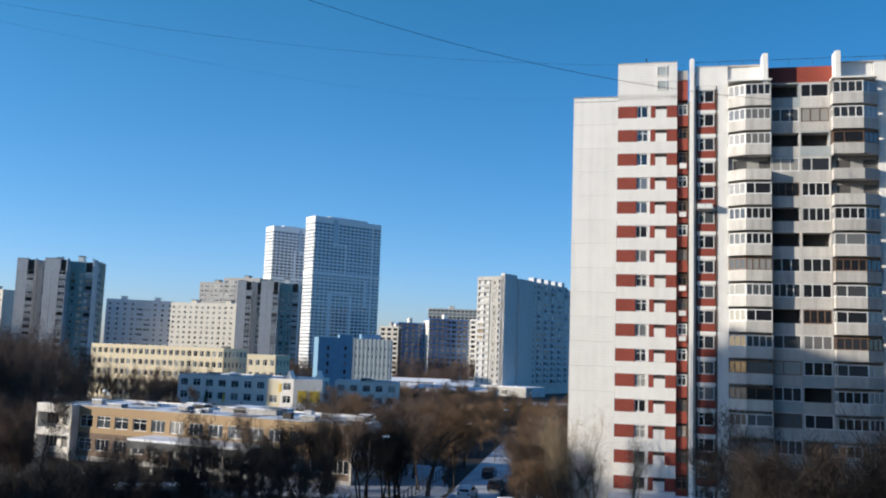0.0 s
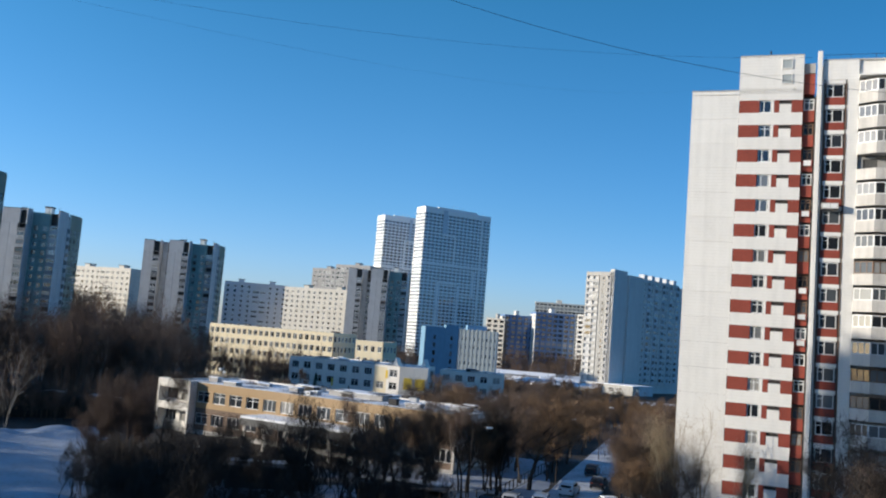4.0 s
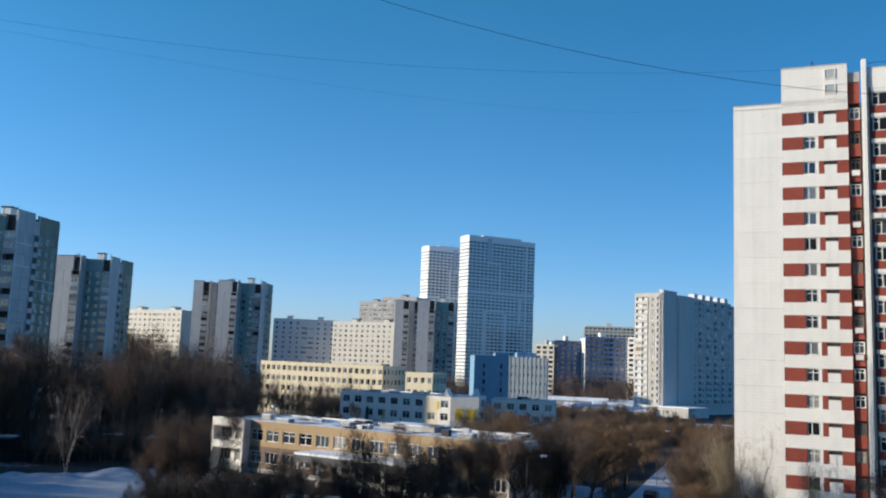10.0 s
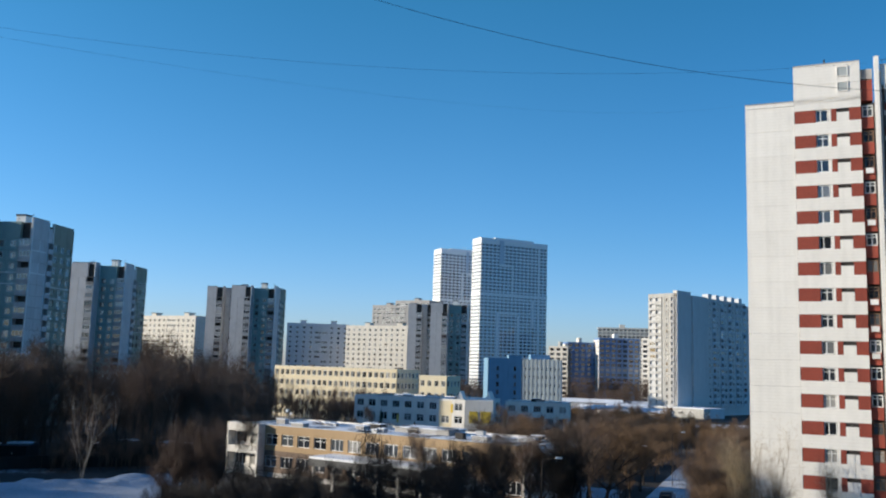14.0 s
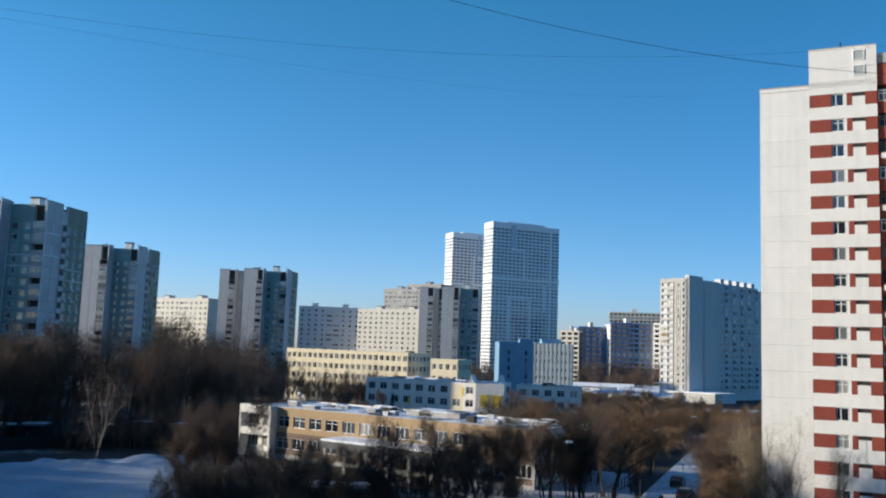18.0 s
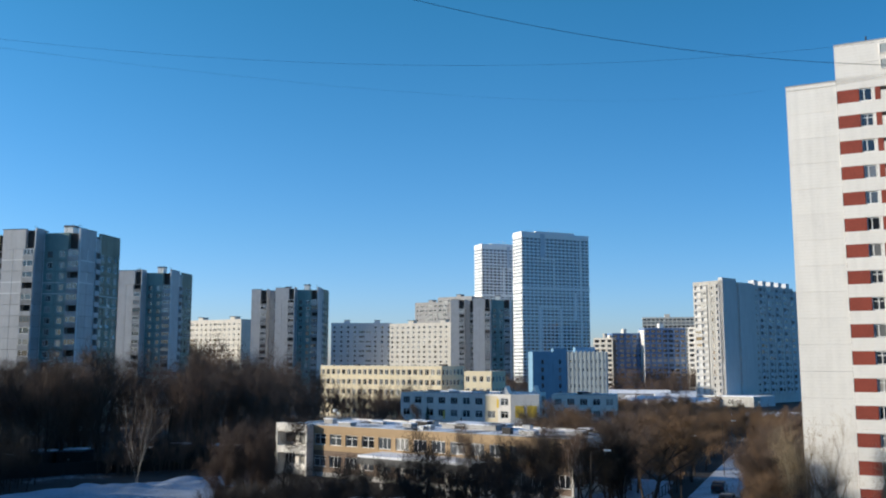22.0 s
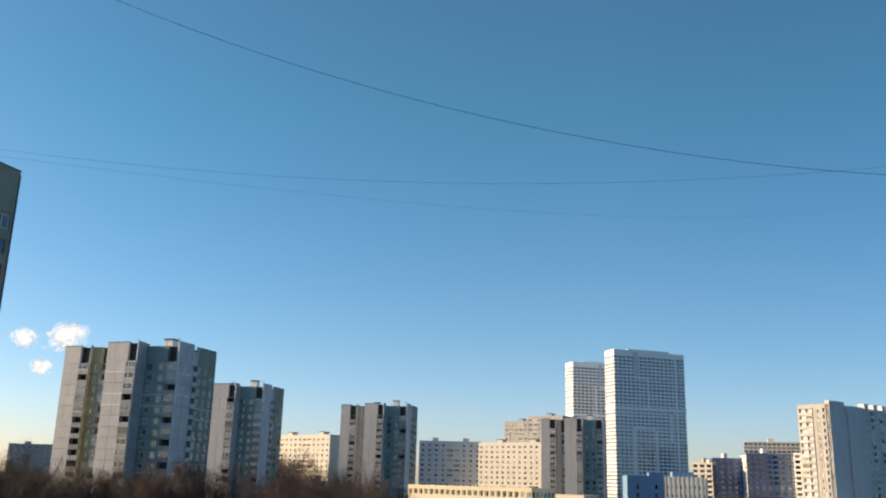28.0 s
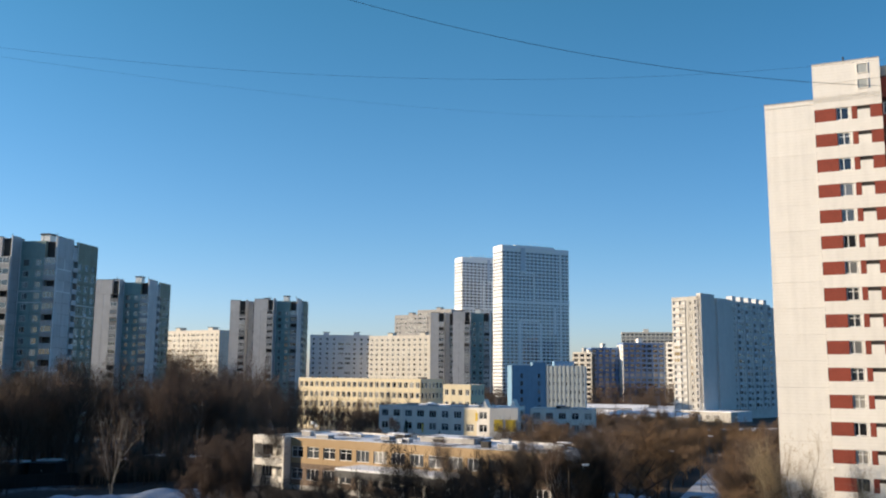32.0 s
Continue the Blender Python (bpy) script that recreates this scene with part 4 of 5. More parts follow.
def high_rise(x, y, rz, w, d, top, label, slot_x):
    """White spandrels and blue-grey glazing; origin at the near corner, front along +x, flank along +y."""
    t = thing("high_rise", x, y, rz, label, "high-rise tower", group="white high-rises")
    h = 3.15
    n = int((top - 4) // h)
    part("core_wall", Shape().prism([(0.35, 0.35), (w - 0.35, 0.35), (w - 0.35, d - 0.35), (0.35, d - 0.35)], 0, top - 3, "tower_grey", "roofing"), t)

    def strip(run, bay_w, glass_w):
        m = int(run // bay_w)
        xs = [0.0]
        for i in range(m):
            c = (i + 0.5) * run / m
            xs += [c - glass_w / 2, c + glass_w / 2]
        xs.append(run)
        row = [(0.2, "tower_white", "glass") if i % 2 else "tower_grey" for i in range(len(xs) - 1)]
        row[0] = row[-1] = "tower_white"
        return plate(xs, [0, h - 1.35], [row], 0.22).mesh("glazing_band")
    for k in range(n):
        z = k * h
        put("spandrel", shared(("hb", w, d), lambda: Shape().box(0, w, 0, d, 0, 1.3, "tower_white").mesh("spandrel")), t, pose(0, 0, z))
        put("glazing_band", shared(("hr", w), lambda: strip(w, 4.2, 2.6)), t, pose(0, 0.08, z + 1.3))
        put("glazing_band", shared(("hd", d), lambda: strip(d, 4.0, 2.8)), t, pose(0.08, d, z + 1.3, 0, 0, -90))
    pieces("crown", [(0, w * 0.2, 0, d, n * h, top, "tower_white"), (w * 0.2 + 0.1, w * 0.78, -0.2, d, n * h, top + 0.8, "tower_white"), (w * 0.78 + 0.1, w, 0, d, n * h, top - 0.8, "tower_white")], t)
    pieces("white_strip", [(w * a, w * b, -0.35, 0.05, z0, z1, m) for a, b, z0, z1, m in
                           ((slot_x, slot_x + 0.065, top * 0.83, top - 1.5, "tower_grey"), (slot_x + 0.005, slot_x + 0.20, top * 0.815, top * 0.83, "tower_white"), (0.455, 0.485, top * 0.63, top * 0.83, "tower_white"), (0.77, 0.80, top * 0.42, top * 0.60, "tower_white"), (0.245, 0.275, 8, top * 0.50, "tower_white"), (0.27, 0.56, top * 0.495, top * 0.51, "tower_white"), (0.55, 0.575, top * 0.2, top * 0.49, "tower_white"), (0.855, 0.885, 8, top - 2, "tower_white"))], t)
    part("belt", Shape().box(-0.3, w + 0.3, -0.4, d, top * 0.612, top * 0.632, "tower_white"), t)
    for px in (0.45, 0.52, 0.58):
        part("antenna", Shape().tube((w * px, 5, top), (w * px, 5, top + 4.5), 0.15, 0.1), t)
    return t


high_rise(8.4, 800.0, 28, 72, 17, 138, "white forty-storey high-rise with blue-grey window rows", 0.27)
high_rise(-31.0, 880.0, 28, 52, 17, 137.5, "second white high-rise standing behind the first", 0.55)


def corner_slab():
    """A long stepped slab: sunlit balcony end, then grey shaded sections stepping back."""
    rnd = random.Random(51)
    t = thing("apartment_slab", 79.7, 396, -45, "long grey stepped slab with a balconied sunlit end over a shop", "apartment building")
    h, z0, n = 2.8, 4.2, 17
    top = z0 + n * h
    part("core_wall", Shape().prism([(0.2, 0.4), (14.4, 0.4), (14.4, 70), (0.2, 70)], 0, top, "slab_grey", "roofing"), t)
    facade(t, 0, 0, 0, [("blank", 0.8, "end_wall"), ("log", 3.1, "balcony"), ("log", 3.1, "end_wall"), ("blank", 1.4, "end_wall"), ("slim", 2.0, "end_wall"), ("blank", 1.2, "end_wall"), ("open", 1.6, "concrete"), ("blank", 1.4, "slab_grey")], n, h, z0, rnd, False, 0.2)
    part("end_parapet", Shape().box(0, 14.6, 0, 3, top, top + 1.6, "end_wall"), t)
    x, y = 14.6, 0.0
    for i, (run, kind) in enumerate(((11.0, "blank"), (1.2, "gap"), (12.0, "blank"), (7.0, "log"), (7.0, "log"), (7.0, "log"), (7.0, "log"), (7.0, "log"))):
        if kind == "blank":
            part("shaft_wall", Shape().box(x - 2.0, x + 0.1 + 0.6 * (i > 0), y, y + run, 0, top + (2.8 if i == 0 else 1.4), "slab_grey"), t)
        elif kind == "gap":
            part("dark_joint", Shape().box(x - 2.0, x - 0.6, y, y + run, 0, top, "dark"), t)
        else:
            for k in range(n):
                m = pose(x + 0.6, y, z0 + k * h, 0, 0, 90)
                put("panel", shared(("cs", run), lambda: panel_mesh(run - 2.6, h, "slab_grey", (1.4, 2.9, 0.85, 2.3))), t, m)
                window(t, m @ pose(1.4, 0.1, 0.85), 1.5, 1.45, "two", "frame", False)
                loggia(t, m @ pose(run - 2.6, 0, 0), 2.6, h, "pale_panel", rnd, False, 0.5)
            part("roof_shaft", Shape().box(x - 3, x, y + 2, y + 5, top, top + 3.2, "pale_panel"), t)
            part("parapet", Shape().box(x - 0.3, x + 0.62, y, y + run, top, top + 1.0, "slab_grey"), t)
        y += run
    shop = part("shop_front", Shape().box(-1.0, 30.0, -5.0, 0.0, 0, 4.0, "end_wall"), t, label="beige ground-floor shop with wide windows")
    for i in range(6):
        window(shop, pose(1.0 + i * 4.2, -5.05, 0.8), 3.0, 2.2, "three", "frame", False)
    part("snow_cover", Shape().box(-1.1, 30.1, -5.1, -0.02, 4.0, 4.3, "snow"), shop)
    part("side_wing", Shape().box(14.8, 30, 0.02, 12, 0, 4.0, "pale_panel"), t)
    part("wing_snow", Shape().box(15.4, 30.1, 0.02, 12.1, 4.0, 4.35, "snow"), t)
    return t


corner_slab()


def banded_block(x, y, rz, w, d, floors, wall, label, lit_end=None):
    """A balcony block: continuous parapets with dark glazed rows between."""
    t = thing("apartment_block", x, y, rz, label, "apartment building", group="distant balcony blocks")
    part("core_wall", Shape().box(0.3, w - 0.3, 0.6, d, 0, floors * 2.9, "joint"), t)
    n = max(2, int(w // 3.4))
    xs = [0.0]
    for i in range(n):
        c = (i + 0.5) * w / n
        xs += [c - 1.3, c + 1.3]
    xs.append(w)
    row = [(0.35, wall, "glass") if i % 2 else wall for i in range(len(xs) - 1)]
    for k in range(floors):
        put("parapet_band", shared(("bb", w, wall), lambda: Shape().box(0, w, -0.5, 0.5, 0, 1.25, wall).mesh("parapet_band")), t, pose(0, 0, k * 2.9))
        put("glazing_band", shared(("bw", w, wall), lambda: plate(xs, [1.25, 2.9], [row], 0.4).mesh("glazing_band")), t, pose(0, 0.1, k * 2.9))
    if lit_end:
        for k in range(floors):
            put("end_panel", shared(("be", d, lit_end), lambda: plate([0, 2, 4, d - 4, d - 2, d], [0, 0.9, 2.3, 2.9], [[lit_end] * 5, [lit_end, (0.3, lit_end, "glass"), lit_end, (0.3, lit_end, "glass"), lit_end], [lit_end] * 5], 0.4).mesh("end_panel")), t, pose(-0.3, d, k * 2.9, 0, 0, -90))
    part("parapet", Shape().box(0, w, -0.3, d, floors * 2.9, floors * 2.9 + 1.2, wall), t)
    part("roof_house", Shape().box(w * 0.4, w * 0.5, 3, 8, floors * 2.9 + 1.2, floors * 2.9 + 4, lit_end or wall), t)
    return t


banded_block(49, 545, -25, 12, 14, 11, "cream", "distant cream balcony block in sunlight", "cream")
# blue shade is in the fronts' colour, sunlight in the paler ends
banded_block(60.4, 546, 10, 20, 14, 12, "slab_shade_blue", "distant balcony block with its front in blue shade", "cream")
banded_block(79, 540, 6, 25, 14, 13, "slab_shade_blue", "distant long block in blue shade with a pale end", "plaster")
banded_block(102.5, 528, -30, 8, 14, 13, "plaster", "white end section of a distant block in sunlight", "plaster")
banded_block(110, 760, -6, 46, 14, 19, "cream", "far beige tower block on the skyline")
for i, (x, y, w, h) in enumerate(((44, 368, 20, 3.2), (60, 380, 16, 3.4), (40, 412, 30, 4.2), (66, 352, 12, 3.0), (52, 340, 14, 2.6), (72, 420, 18, 3.4), (34, 346, 10, 2.6))):
    lo = thing("market_hall", x, y, -14 + (i * 37 % 50) - 25, "low market hall under a snowy roof", "shop building", group="low market halls")
    part("wall", Shape().box(0, w, 0, 9, 0, h, "concrete"), lo)
    rf = Shape()
    rf.v = [(-0.5, -0.5, h), (w + 0.5, -0.5, h), (w + 0.5, 9.5, h), (-0.5, 9.5, h), (-0.5, 4.5, h + 1.6), (w + 0.5, 4.5, h + 1.6)]
    rf.f = [(0, 1, 5, 4), (2, 3, 4, 5), (1, 2, 5), (3, 0, 4), (3, 2, 1, 0)]
    rf.m = [rf.slot("snow")] * 5
    part("roof", rf, lo)
    for k in range(int(w // 5)):
        window(lo, pose(1 + k * 5, -0.06, 0.9), 2.6, 1.6, "three", "frame", False)


# ---- sheds, garages, fences ----
def pavilion(x, y, rz, w, label):
    t = thing("play_pavilion", x, y, rz, label, "shed", group="kindergarten pavilions")
    part("back_wall", Shape().box(0, w, 3.6, 3.75, 0, 2.5, "shed"), t)
    pieces("side_wall", [(0, 0.15, 0.3, 3.6, 0, 2.5, "shed"), (w - 0.15, w, 0.3, 3.6, 0, 2.5, "shed")], t)
    # near-black sheet stands for the shade inside the open front
    part("front_wall", Shape().box(0.15, w - 0.15, 0.3, 0.42, 0, 2.1, "shed"), t)
    part("roof", Shape().box(-0.4, w + 0.4, -0.3, 4.2, 2.5, 2.68, "roofing"), t)
    part("snow_cover", Shape().box(-0.3, w + 0.3, 2.2, 4.1, 2.68, 2.82, "snow"), t)
    for k in range(4):
        part("post", Shape().box(0.2 + k * (w - 0.5) / 3, 0.3 + k * (w - 0.5) / 3, -0.1, 0.0, 0, 2.5, "brown_frame"), t)


pavilion(-18.2, 97.5, 4, 9.0, "play pavilion under bare trees, its open front's shade drawn as a black panel")
pavilion(-3.8, 93.0, -12, 9.0, "dark green play pavilion with snow on its roof")


def garage(x, y, rz, w, d, h, label):
    t = thing("garage", x, y, rz, label, "garage", group="metal garages")
    part("wall", Shape().box(0, w, 0, d, 0, h, "shed"), t)
    part("roof", Shape().box(-0.15, w + 0.15, -0.15, d + 0.15, h, h + 0.12, "roofing"), t)
    part("snow_cover", Shape().prism([(0.1, d * 0.5), (w - 0.9, d * 0.6), (w - 0.5, d - 0.3), (0.5, d - 0.3)], h + 0.12, h + 0.38, "snow"), t)
    dr = part("door", Shape().box(0.3, w - 0.3, -0.06, 0.0, 0.1, h - 0.3, "shed"), t)
    part("handle", Shape().box(w * 0.48, w * 0.52, -0.12, -0.06, 1.0, 1.25, "metal"), dr)


rg = random.Random(77)
for i in range(7):
    x, y = polar(19.5 + i * 2.7 + rg.uniform(-0.5, 0.5), 176 - i * 1.5 + rg.uniform(-5, 5))
    garage(x, y, -12 + rg.uniform(-25, 25), rg.uniform(4, 7), 5.5, rg.uniform(2.2, 2.7), "dark metal garage with snow on its roof")


def fence(x0, y0, x1, y1, h, step, label, material="metal"):
    n = int(math.hypot(x1 - x0, y1 - y0) // step)
    t = thing("fence", x0, y0, math.degrees(math.atan2(y1 - y0, x1 - x0)), label, "fence")
    run = math.hypot(x1 - x0, y1 - y0)
    for z in (0.3, h - 0.15):
        part("rail", Shape().box(0, run, -0.03, 0.03, z, z + 0.06, material), t)
    for i in range(n + 1):
        put("post", shared(("post", h, material), lambda: Shape().box(-0.05, 0.05, -0.05, 0.05, 0, 1, material).mesh("post")), t, Matrix.Translation((i * run / n, 0, 0)) @ Matrix.Diagonal((1, 1, h, 1)))


fence(-8, 80, 12, 103, 1.6, 2.0, "dark metal fence along the footway", "shed")
fence(12.5, 104, 27, 142, 1.6, 2.0, "dark metal fence beside the kindergarten ground", "shed")
fence(*polar(19, 162), *polar(40, 150), 2.2, 3.0, "dark sheet fence behind the snow field", "shed")
sf = thing("sheet_fence", *polar(17.5, 160), 0, "dark sheet-metal fence behind the snow heap", "fence")
for i in range(24):
    a, b = Vector(polar(17.5 + i, 160 - i * 0.3)), Vector(polar(18.5 + i, 160 - (i + 1) * 0.3))
    o = Vector(polar(17.5, 160))
    d = b - a
    put("panel", shared("fence_panel", lambda: Shape().box(0, 2.75, -0.03, 0.03, 0, 2.0, "shed").mesh("panel")), sf, pose(*(a - o), 0, 0, 0, math.degrees(math.atan2(d.y, d.x))))


# ---- street lamps and cars ----
def street_lamp(x, y, rz, h=8.5):
    t = thing("street_lamp", x, y, rz, "grey street lamp with a pale head", "street lamp", group="street lamps")
    part("pole", Shape().tube((0, 0, 0), (0, 0, h), 0.06, 0.045, 8, "bark"), t)
    part("arm", Shape().tube((0, 0, h), (1.5, 0, h + 0.35), 0.04, 0.03, 6, "bark"), t)
    part("head", Shape().prism([(1.4, -0.16), (2.1, -0.12), (2.1, 0.12), (1.4, 0.16)], h + 0.28, h + 0.45, "frame"), t)


for x, y in ((8.0, 95.3), (8.3, 118), (20.8, 115), (33.0, 145), (56, 215)):
    street_lamp(x, y, 0)


def car_paint(name, c):
    m, nt, p = nodes_of(name)
    p.inputs["Base Color"].default_value = (*c, 1)
    p.inputs["Roughness"].default_value = 0.3
    p.inputs["Coat Weight"].default_value = 0.6
    return m


for k, c in {"white": (0.72, 0.72, 0.72), "black": (0.012, 0.012, 0.014), "silver": (0.38, 0.39, 0.4), "blue": (0.03, 0.12, 0.42), "grey": (0.12, 0.125, 0.13)}.items():
    M["paint_" + k] = car_paint(k + "_car_paint", c)
M["tyre"] = surface("tyre_rubber", (0.02, 0.02, 0.02), bump=0.0)
M["car_glass"] = glass("car_glass", [(0.0, (0.012, 0.014, 0.016)), (0.9, (0.02, 0.022, 0.025))])


def car(x, y, rz, color, tall=0.0, snowy=False):
    t = thing("car", x, y, rz, color + (" van" if tall else " car") + (" with snow on its roof, parked by the road" if snowy else " parked at the roadside"), "car", z=0.34, group="parked cars")
    s = Shape()
    half, prof = 0.86, [(-2.15, 0.3), (2.1, 0.3), (2.2, 0.62), (2.05, 0.86), (1.05, 0.98), (0.4, 1.45 + tall), (-1.35 - tall * 0.7, 1.47 + tall), (-2.0 - tall * 0.1, 1.02 + tall * 0.5), (-2.2, 0.9)]
    n = len(prof)
    s.v = [(a, -half * (0.86 if b > 1.2 else 1), b) for a, b in prof] + [(a, half * (0.86 if b > 1.2 else 1), b) for a, b in prof]
    s.f = [tuple(range(n)), tuple(reversed(range(n, 2 * n)))] + [(i, n + i, n + (i + 1) % n, (i + 1) % n) for i in range(n)]
    s.m = [s.slot("paint_" + color)] * len(s.f)
    part("body", s, t)
    glz = Shape()
    glz.v = [(0.98, -0.7, 1.02), (0.98, 0.7, 1.02), (0.47, 0.62, 1.42 + tall), (0.47, -0.62, 1.42 + tall)]
    glz.v += [(a + 0.02, b, c + 0.015) for a, b, c in glz.v]
    glz.f = [(0, 1, 2, 3), (7, 6, 5, 4), (0, 4, 5, 1), (1, 5, 6, 2), (2, 6, 7, 3), (3, 7, 4, 0)]
    glz.m = [glz.slot("car_glass")] * 6
    part("windscreen", glz, t)
    for sy in (-1, 1):
        part("side_window", Shape().prism([(-1.5, sy * 0.815 - 0.02), (0.55, sy * 0.815 - 0.02), (0.55, sy * 0.815 + 0.02), (-1.5, sy * 0.815 + 0.02)], 1.02, 1.36 + tall * 0.8, "car_glass"), t)
        part("headlight", Shape().box(2.08, 2.19, sy * 0.62 - 0.16, sy * 0.62 + 0.16, 0.62, 0.78, "frame"), t)
        part("tail_light", Shape().box(-2.22, -2.1, sy * 0.62 - 0.14, sy * 0.62 + 0.14, 0.72, 0.9, "maroon"), t)
        for wx in (-1.35, 1.35):
            wh = part("wheel", Shape().tube((wx, sy * 0.72, 0.31), (wx, sy * 0.9, 0.31), 0.32, 0.31, 14, "tyre"), t)
            part("rim", Shape().tube((wx, sy * 0.895, 0.31), (wx, sy * 0.91, 0.31), 0.2, 0.19, 10, "metal"), wh)
    part("rear_window", Shape().box(-2.06, -1.98, -0.6, 0.6, 1.06 + tall * 0.4, 1.3 + tall * 0.6, "car_glass"), t)
    if snowy:
        part("snow_cover", Shape().prism([(-1.3, -0.65), (0.3, -0.6), (0.3, 0.6), (-1.3, 0.65)], 1.46 + tall, 1.58 + tall, "snow"), t)


for x, y, rz, c, tall, sn in ((13.2, 98.5, 70, "silver", 0, False), (16.6, 99.5, 72, "white", 0, False), (10.6, 96.0, 60, "black", 0, False), (26.6, 115.5, 68, "black", 0, False), (21.4, 108.5, 66, "white", 0.1, True),
                            (28.2, 127.0, 70, "black", 0, False), (21.9, 97.0, 20, "silver", 0, True), (24.6, 99.6, 12, "grey", 0, True), (25.4, 94.6, 8, "blue", 0, False), (28.2, 101.2, 15, "white", 0, True), (60, 300, 10, "white", 0.35, True), (70, 305, 10, "grey", 0, True), (48, 298, 15, "silver", 0, True)):
    car(x, y, rz, c, tall, sn)


# ---- own window and building ----
home = thing("home_building", 0, 0, 0, "brown rendered wall round an open window, its unseen tall stretch added to block skylight", "building", kind="structure")
# unseen 78 m stretch at right is added to cut sky fill light
pieces("wall", [(-14, -0.53, 0.06, 0.33, 0, 51, "home_render"), (1.6, 8, 0.06, 0.33, 0, 51, "home_render"), (8.02, 160, 0.06, 0.33, 0, 78, "home_render"), (-0.53, 1.6, 0.06, 0.33, 0, 16.9, "home_render"), (-0.53, 1.6, 0.06, 0.33, 19.6, 51, "home_render"),
                (-14, 160, -12, -11.7, 0, 51, "home_render"), (-14, -13.7, -11.6, 0.05, 0, 51, "home_render"), (159.7, 160, -11.6, 0.05, 0, 51, "home_render")], home)
part("roof", Shape().box(-14, 8, -12, 0.33, 51, 51.4, "roofing"), home)
pieces("room_wall", [(-2.0, -1.9, -4, 0.05, 16.4, 19.2, "plaster"), (2.4, 2.5, -4, 0.05, 16.4, 19.2, "plaster"), (-2.0, 2.5, -4.1, -4, 16.4, 19.2, "plaster"), (-2.0, 2.5, -4.1, 0.05, 16.3, 16.4, "home_render"), (-2.0, 2.5, -4.1, 0.05, 19.2, 19.3, "plaster")], home)


# ---- overhead cables ----
def cable(p, q, sag, radius, label):
    """A hanging wire between two fixings, with a parabola's sag."""
    p, q = Vector(p), Vector(q)
    s = Shape()
    n, sides = 40, 5
    d = (q - p).normalized()
    u = d.cross(Vector((0, 0, 1))).normalized()
    w = u.cross(d)
    for i in range(n + 1):
        k = i / n
        c = p.lerp(q, k) - Vector((0, 0, 4 * sag * k * (1 - k)))
        for j in range(sides):
            a = 2 * math.pi * j / sides
            s.v.append(tuple(c + u * radius * math.cos(a) + w * radius * math.sin(a)))
    for i in range(n):
        for j in range(sides):
            b = (j + 1) % sides
            s.f.append((i * sides + j, i * sides + b, (i + 1) * sides + b, (i + 1) * sides + j))
    s.m = [s.slot("cable")] * len(s.f)
    tagged(put("overhead_cable", s.mesh("overhead_cable")), label, "cable", group="overhead cables")


def at(az, el, d):
    x, y = polar(az, d)
    return (x, y, EYE[2] + d * math.tan(radians(el)))


CABLES = [
    (at(51.05, 31.17, 107.4), at(-30, 16.08, 99), 11.1, 0.024, "thin black cable from the roofs to the white slab"),
    (at(40.3, 18.26, 93.9), at(-24.5, 18.49, 100), 3.67, 0.010, "thin sagging wire strung between roofs"),
    (at(71.8, 14.24, 30.6), at(-18.5, 16.8, 104), 3.1, 0.0028, "very thin wire below the others"),
]
for c in CABLES:
    cable(*c)


# ---- trees ----
def grow(seed, height, spread, trunk_r, twigs, up=0.6, fork=0.22, stems=1, thick=0.02, stout=1.35):
    """Limb and twig segments of one bare tree."""
    rnd = random.Random(seed)
    limbs, tips = [], []

    def branch(p, d, length, r, depth):
        for i in range(3):
            d = (d + Vector((rnd.uniform(-1, 1), rnd.uniform(-1, 1), rnd.uniform(-0.3, 0.6))) * 0.2).normalized()
            q = p + d * (length / 3)
            limbs.append((p, q, r, r * 0.82))
            tips.append((q, d, length))
            p, r = q, r * 0.82
            if depth > 0:
                for _ in range(rnd.choice([1, 1, 2])):
                    a = rnd.uniform(0, 2 * math.pi)
                    side = Vector((math.cos(a), math.sin(a), 0)) * spread
                    branch(p, (d * up + side + Vector((0, 0, 0.35))).normalized(), length * rnd.uniform(0.5, 0.75), r * 0.6, depth - 1)
    for k in range(stems):
        b = Vector((rnd.uniform(-0.25, 0.25), rnd.uniform(-0.25, 0.25), 1 if stems == 1 else 1.2)).normalized() if stems > 1 else Vector((rnd.uniform(-0.08, 0.08), rnd.uniform(-0.08, 0.08), 1)).normalized()
        limbs.append((Vector((0, 0, -0.3)), b * height * fork, trunk_r * 1.3, trunk_r))
        branch(b * height * fork, b, height * (0.9 - fork) * 0.68, trunk_r, 3 if stems == 1 else 2)
    v, f = [], []
    for p, q, r0, r1 in limbs:
        seg(v, f, p, q, max(r0 * stout, 0.022 * stout), max(r1 * stout, 0.016 * stout), 4)
    tv, tf = [], []
    far = [x for x in tips if x[0].z > height * 0.2]
    for _ in range(twigs):
        p, d, length = rnd.choice(far)
        n = Vector((rnd.gauss(0, 1), rnd.gauss(0, 1), rnd.gauss(0.4, 0.8))).normalized()
        e = (d * 0.7 + n).normalized()
        s = p + Vector((rnd.uniform(-1, 1), rnd.uniform(-1, 1), rnd.uniform(-1, 1))) * length * 0.45
        spike(tv, tf, s, s + e * rnd.uniform(0.045, 0.11) * height, thick)
    return (v, f), (tv, tf)


def frame_axes(p, q):
    d = (q - p).normalized()
    s = d.orthogonal().normalized()
    return s, d.cross(s)


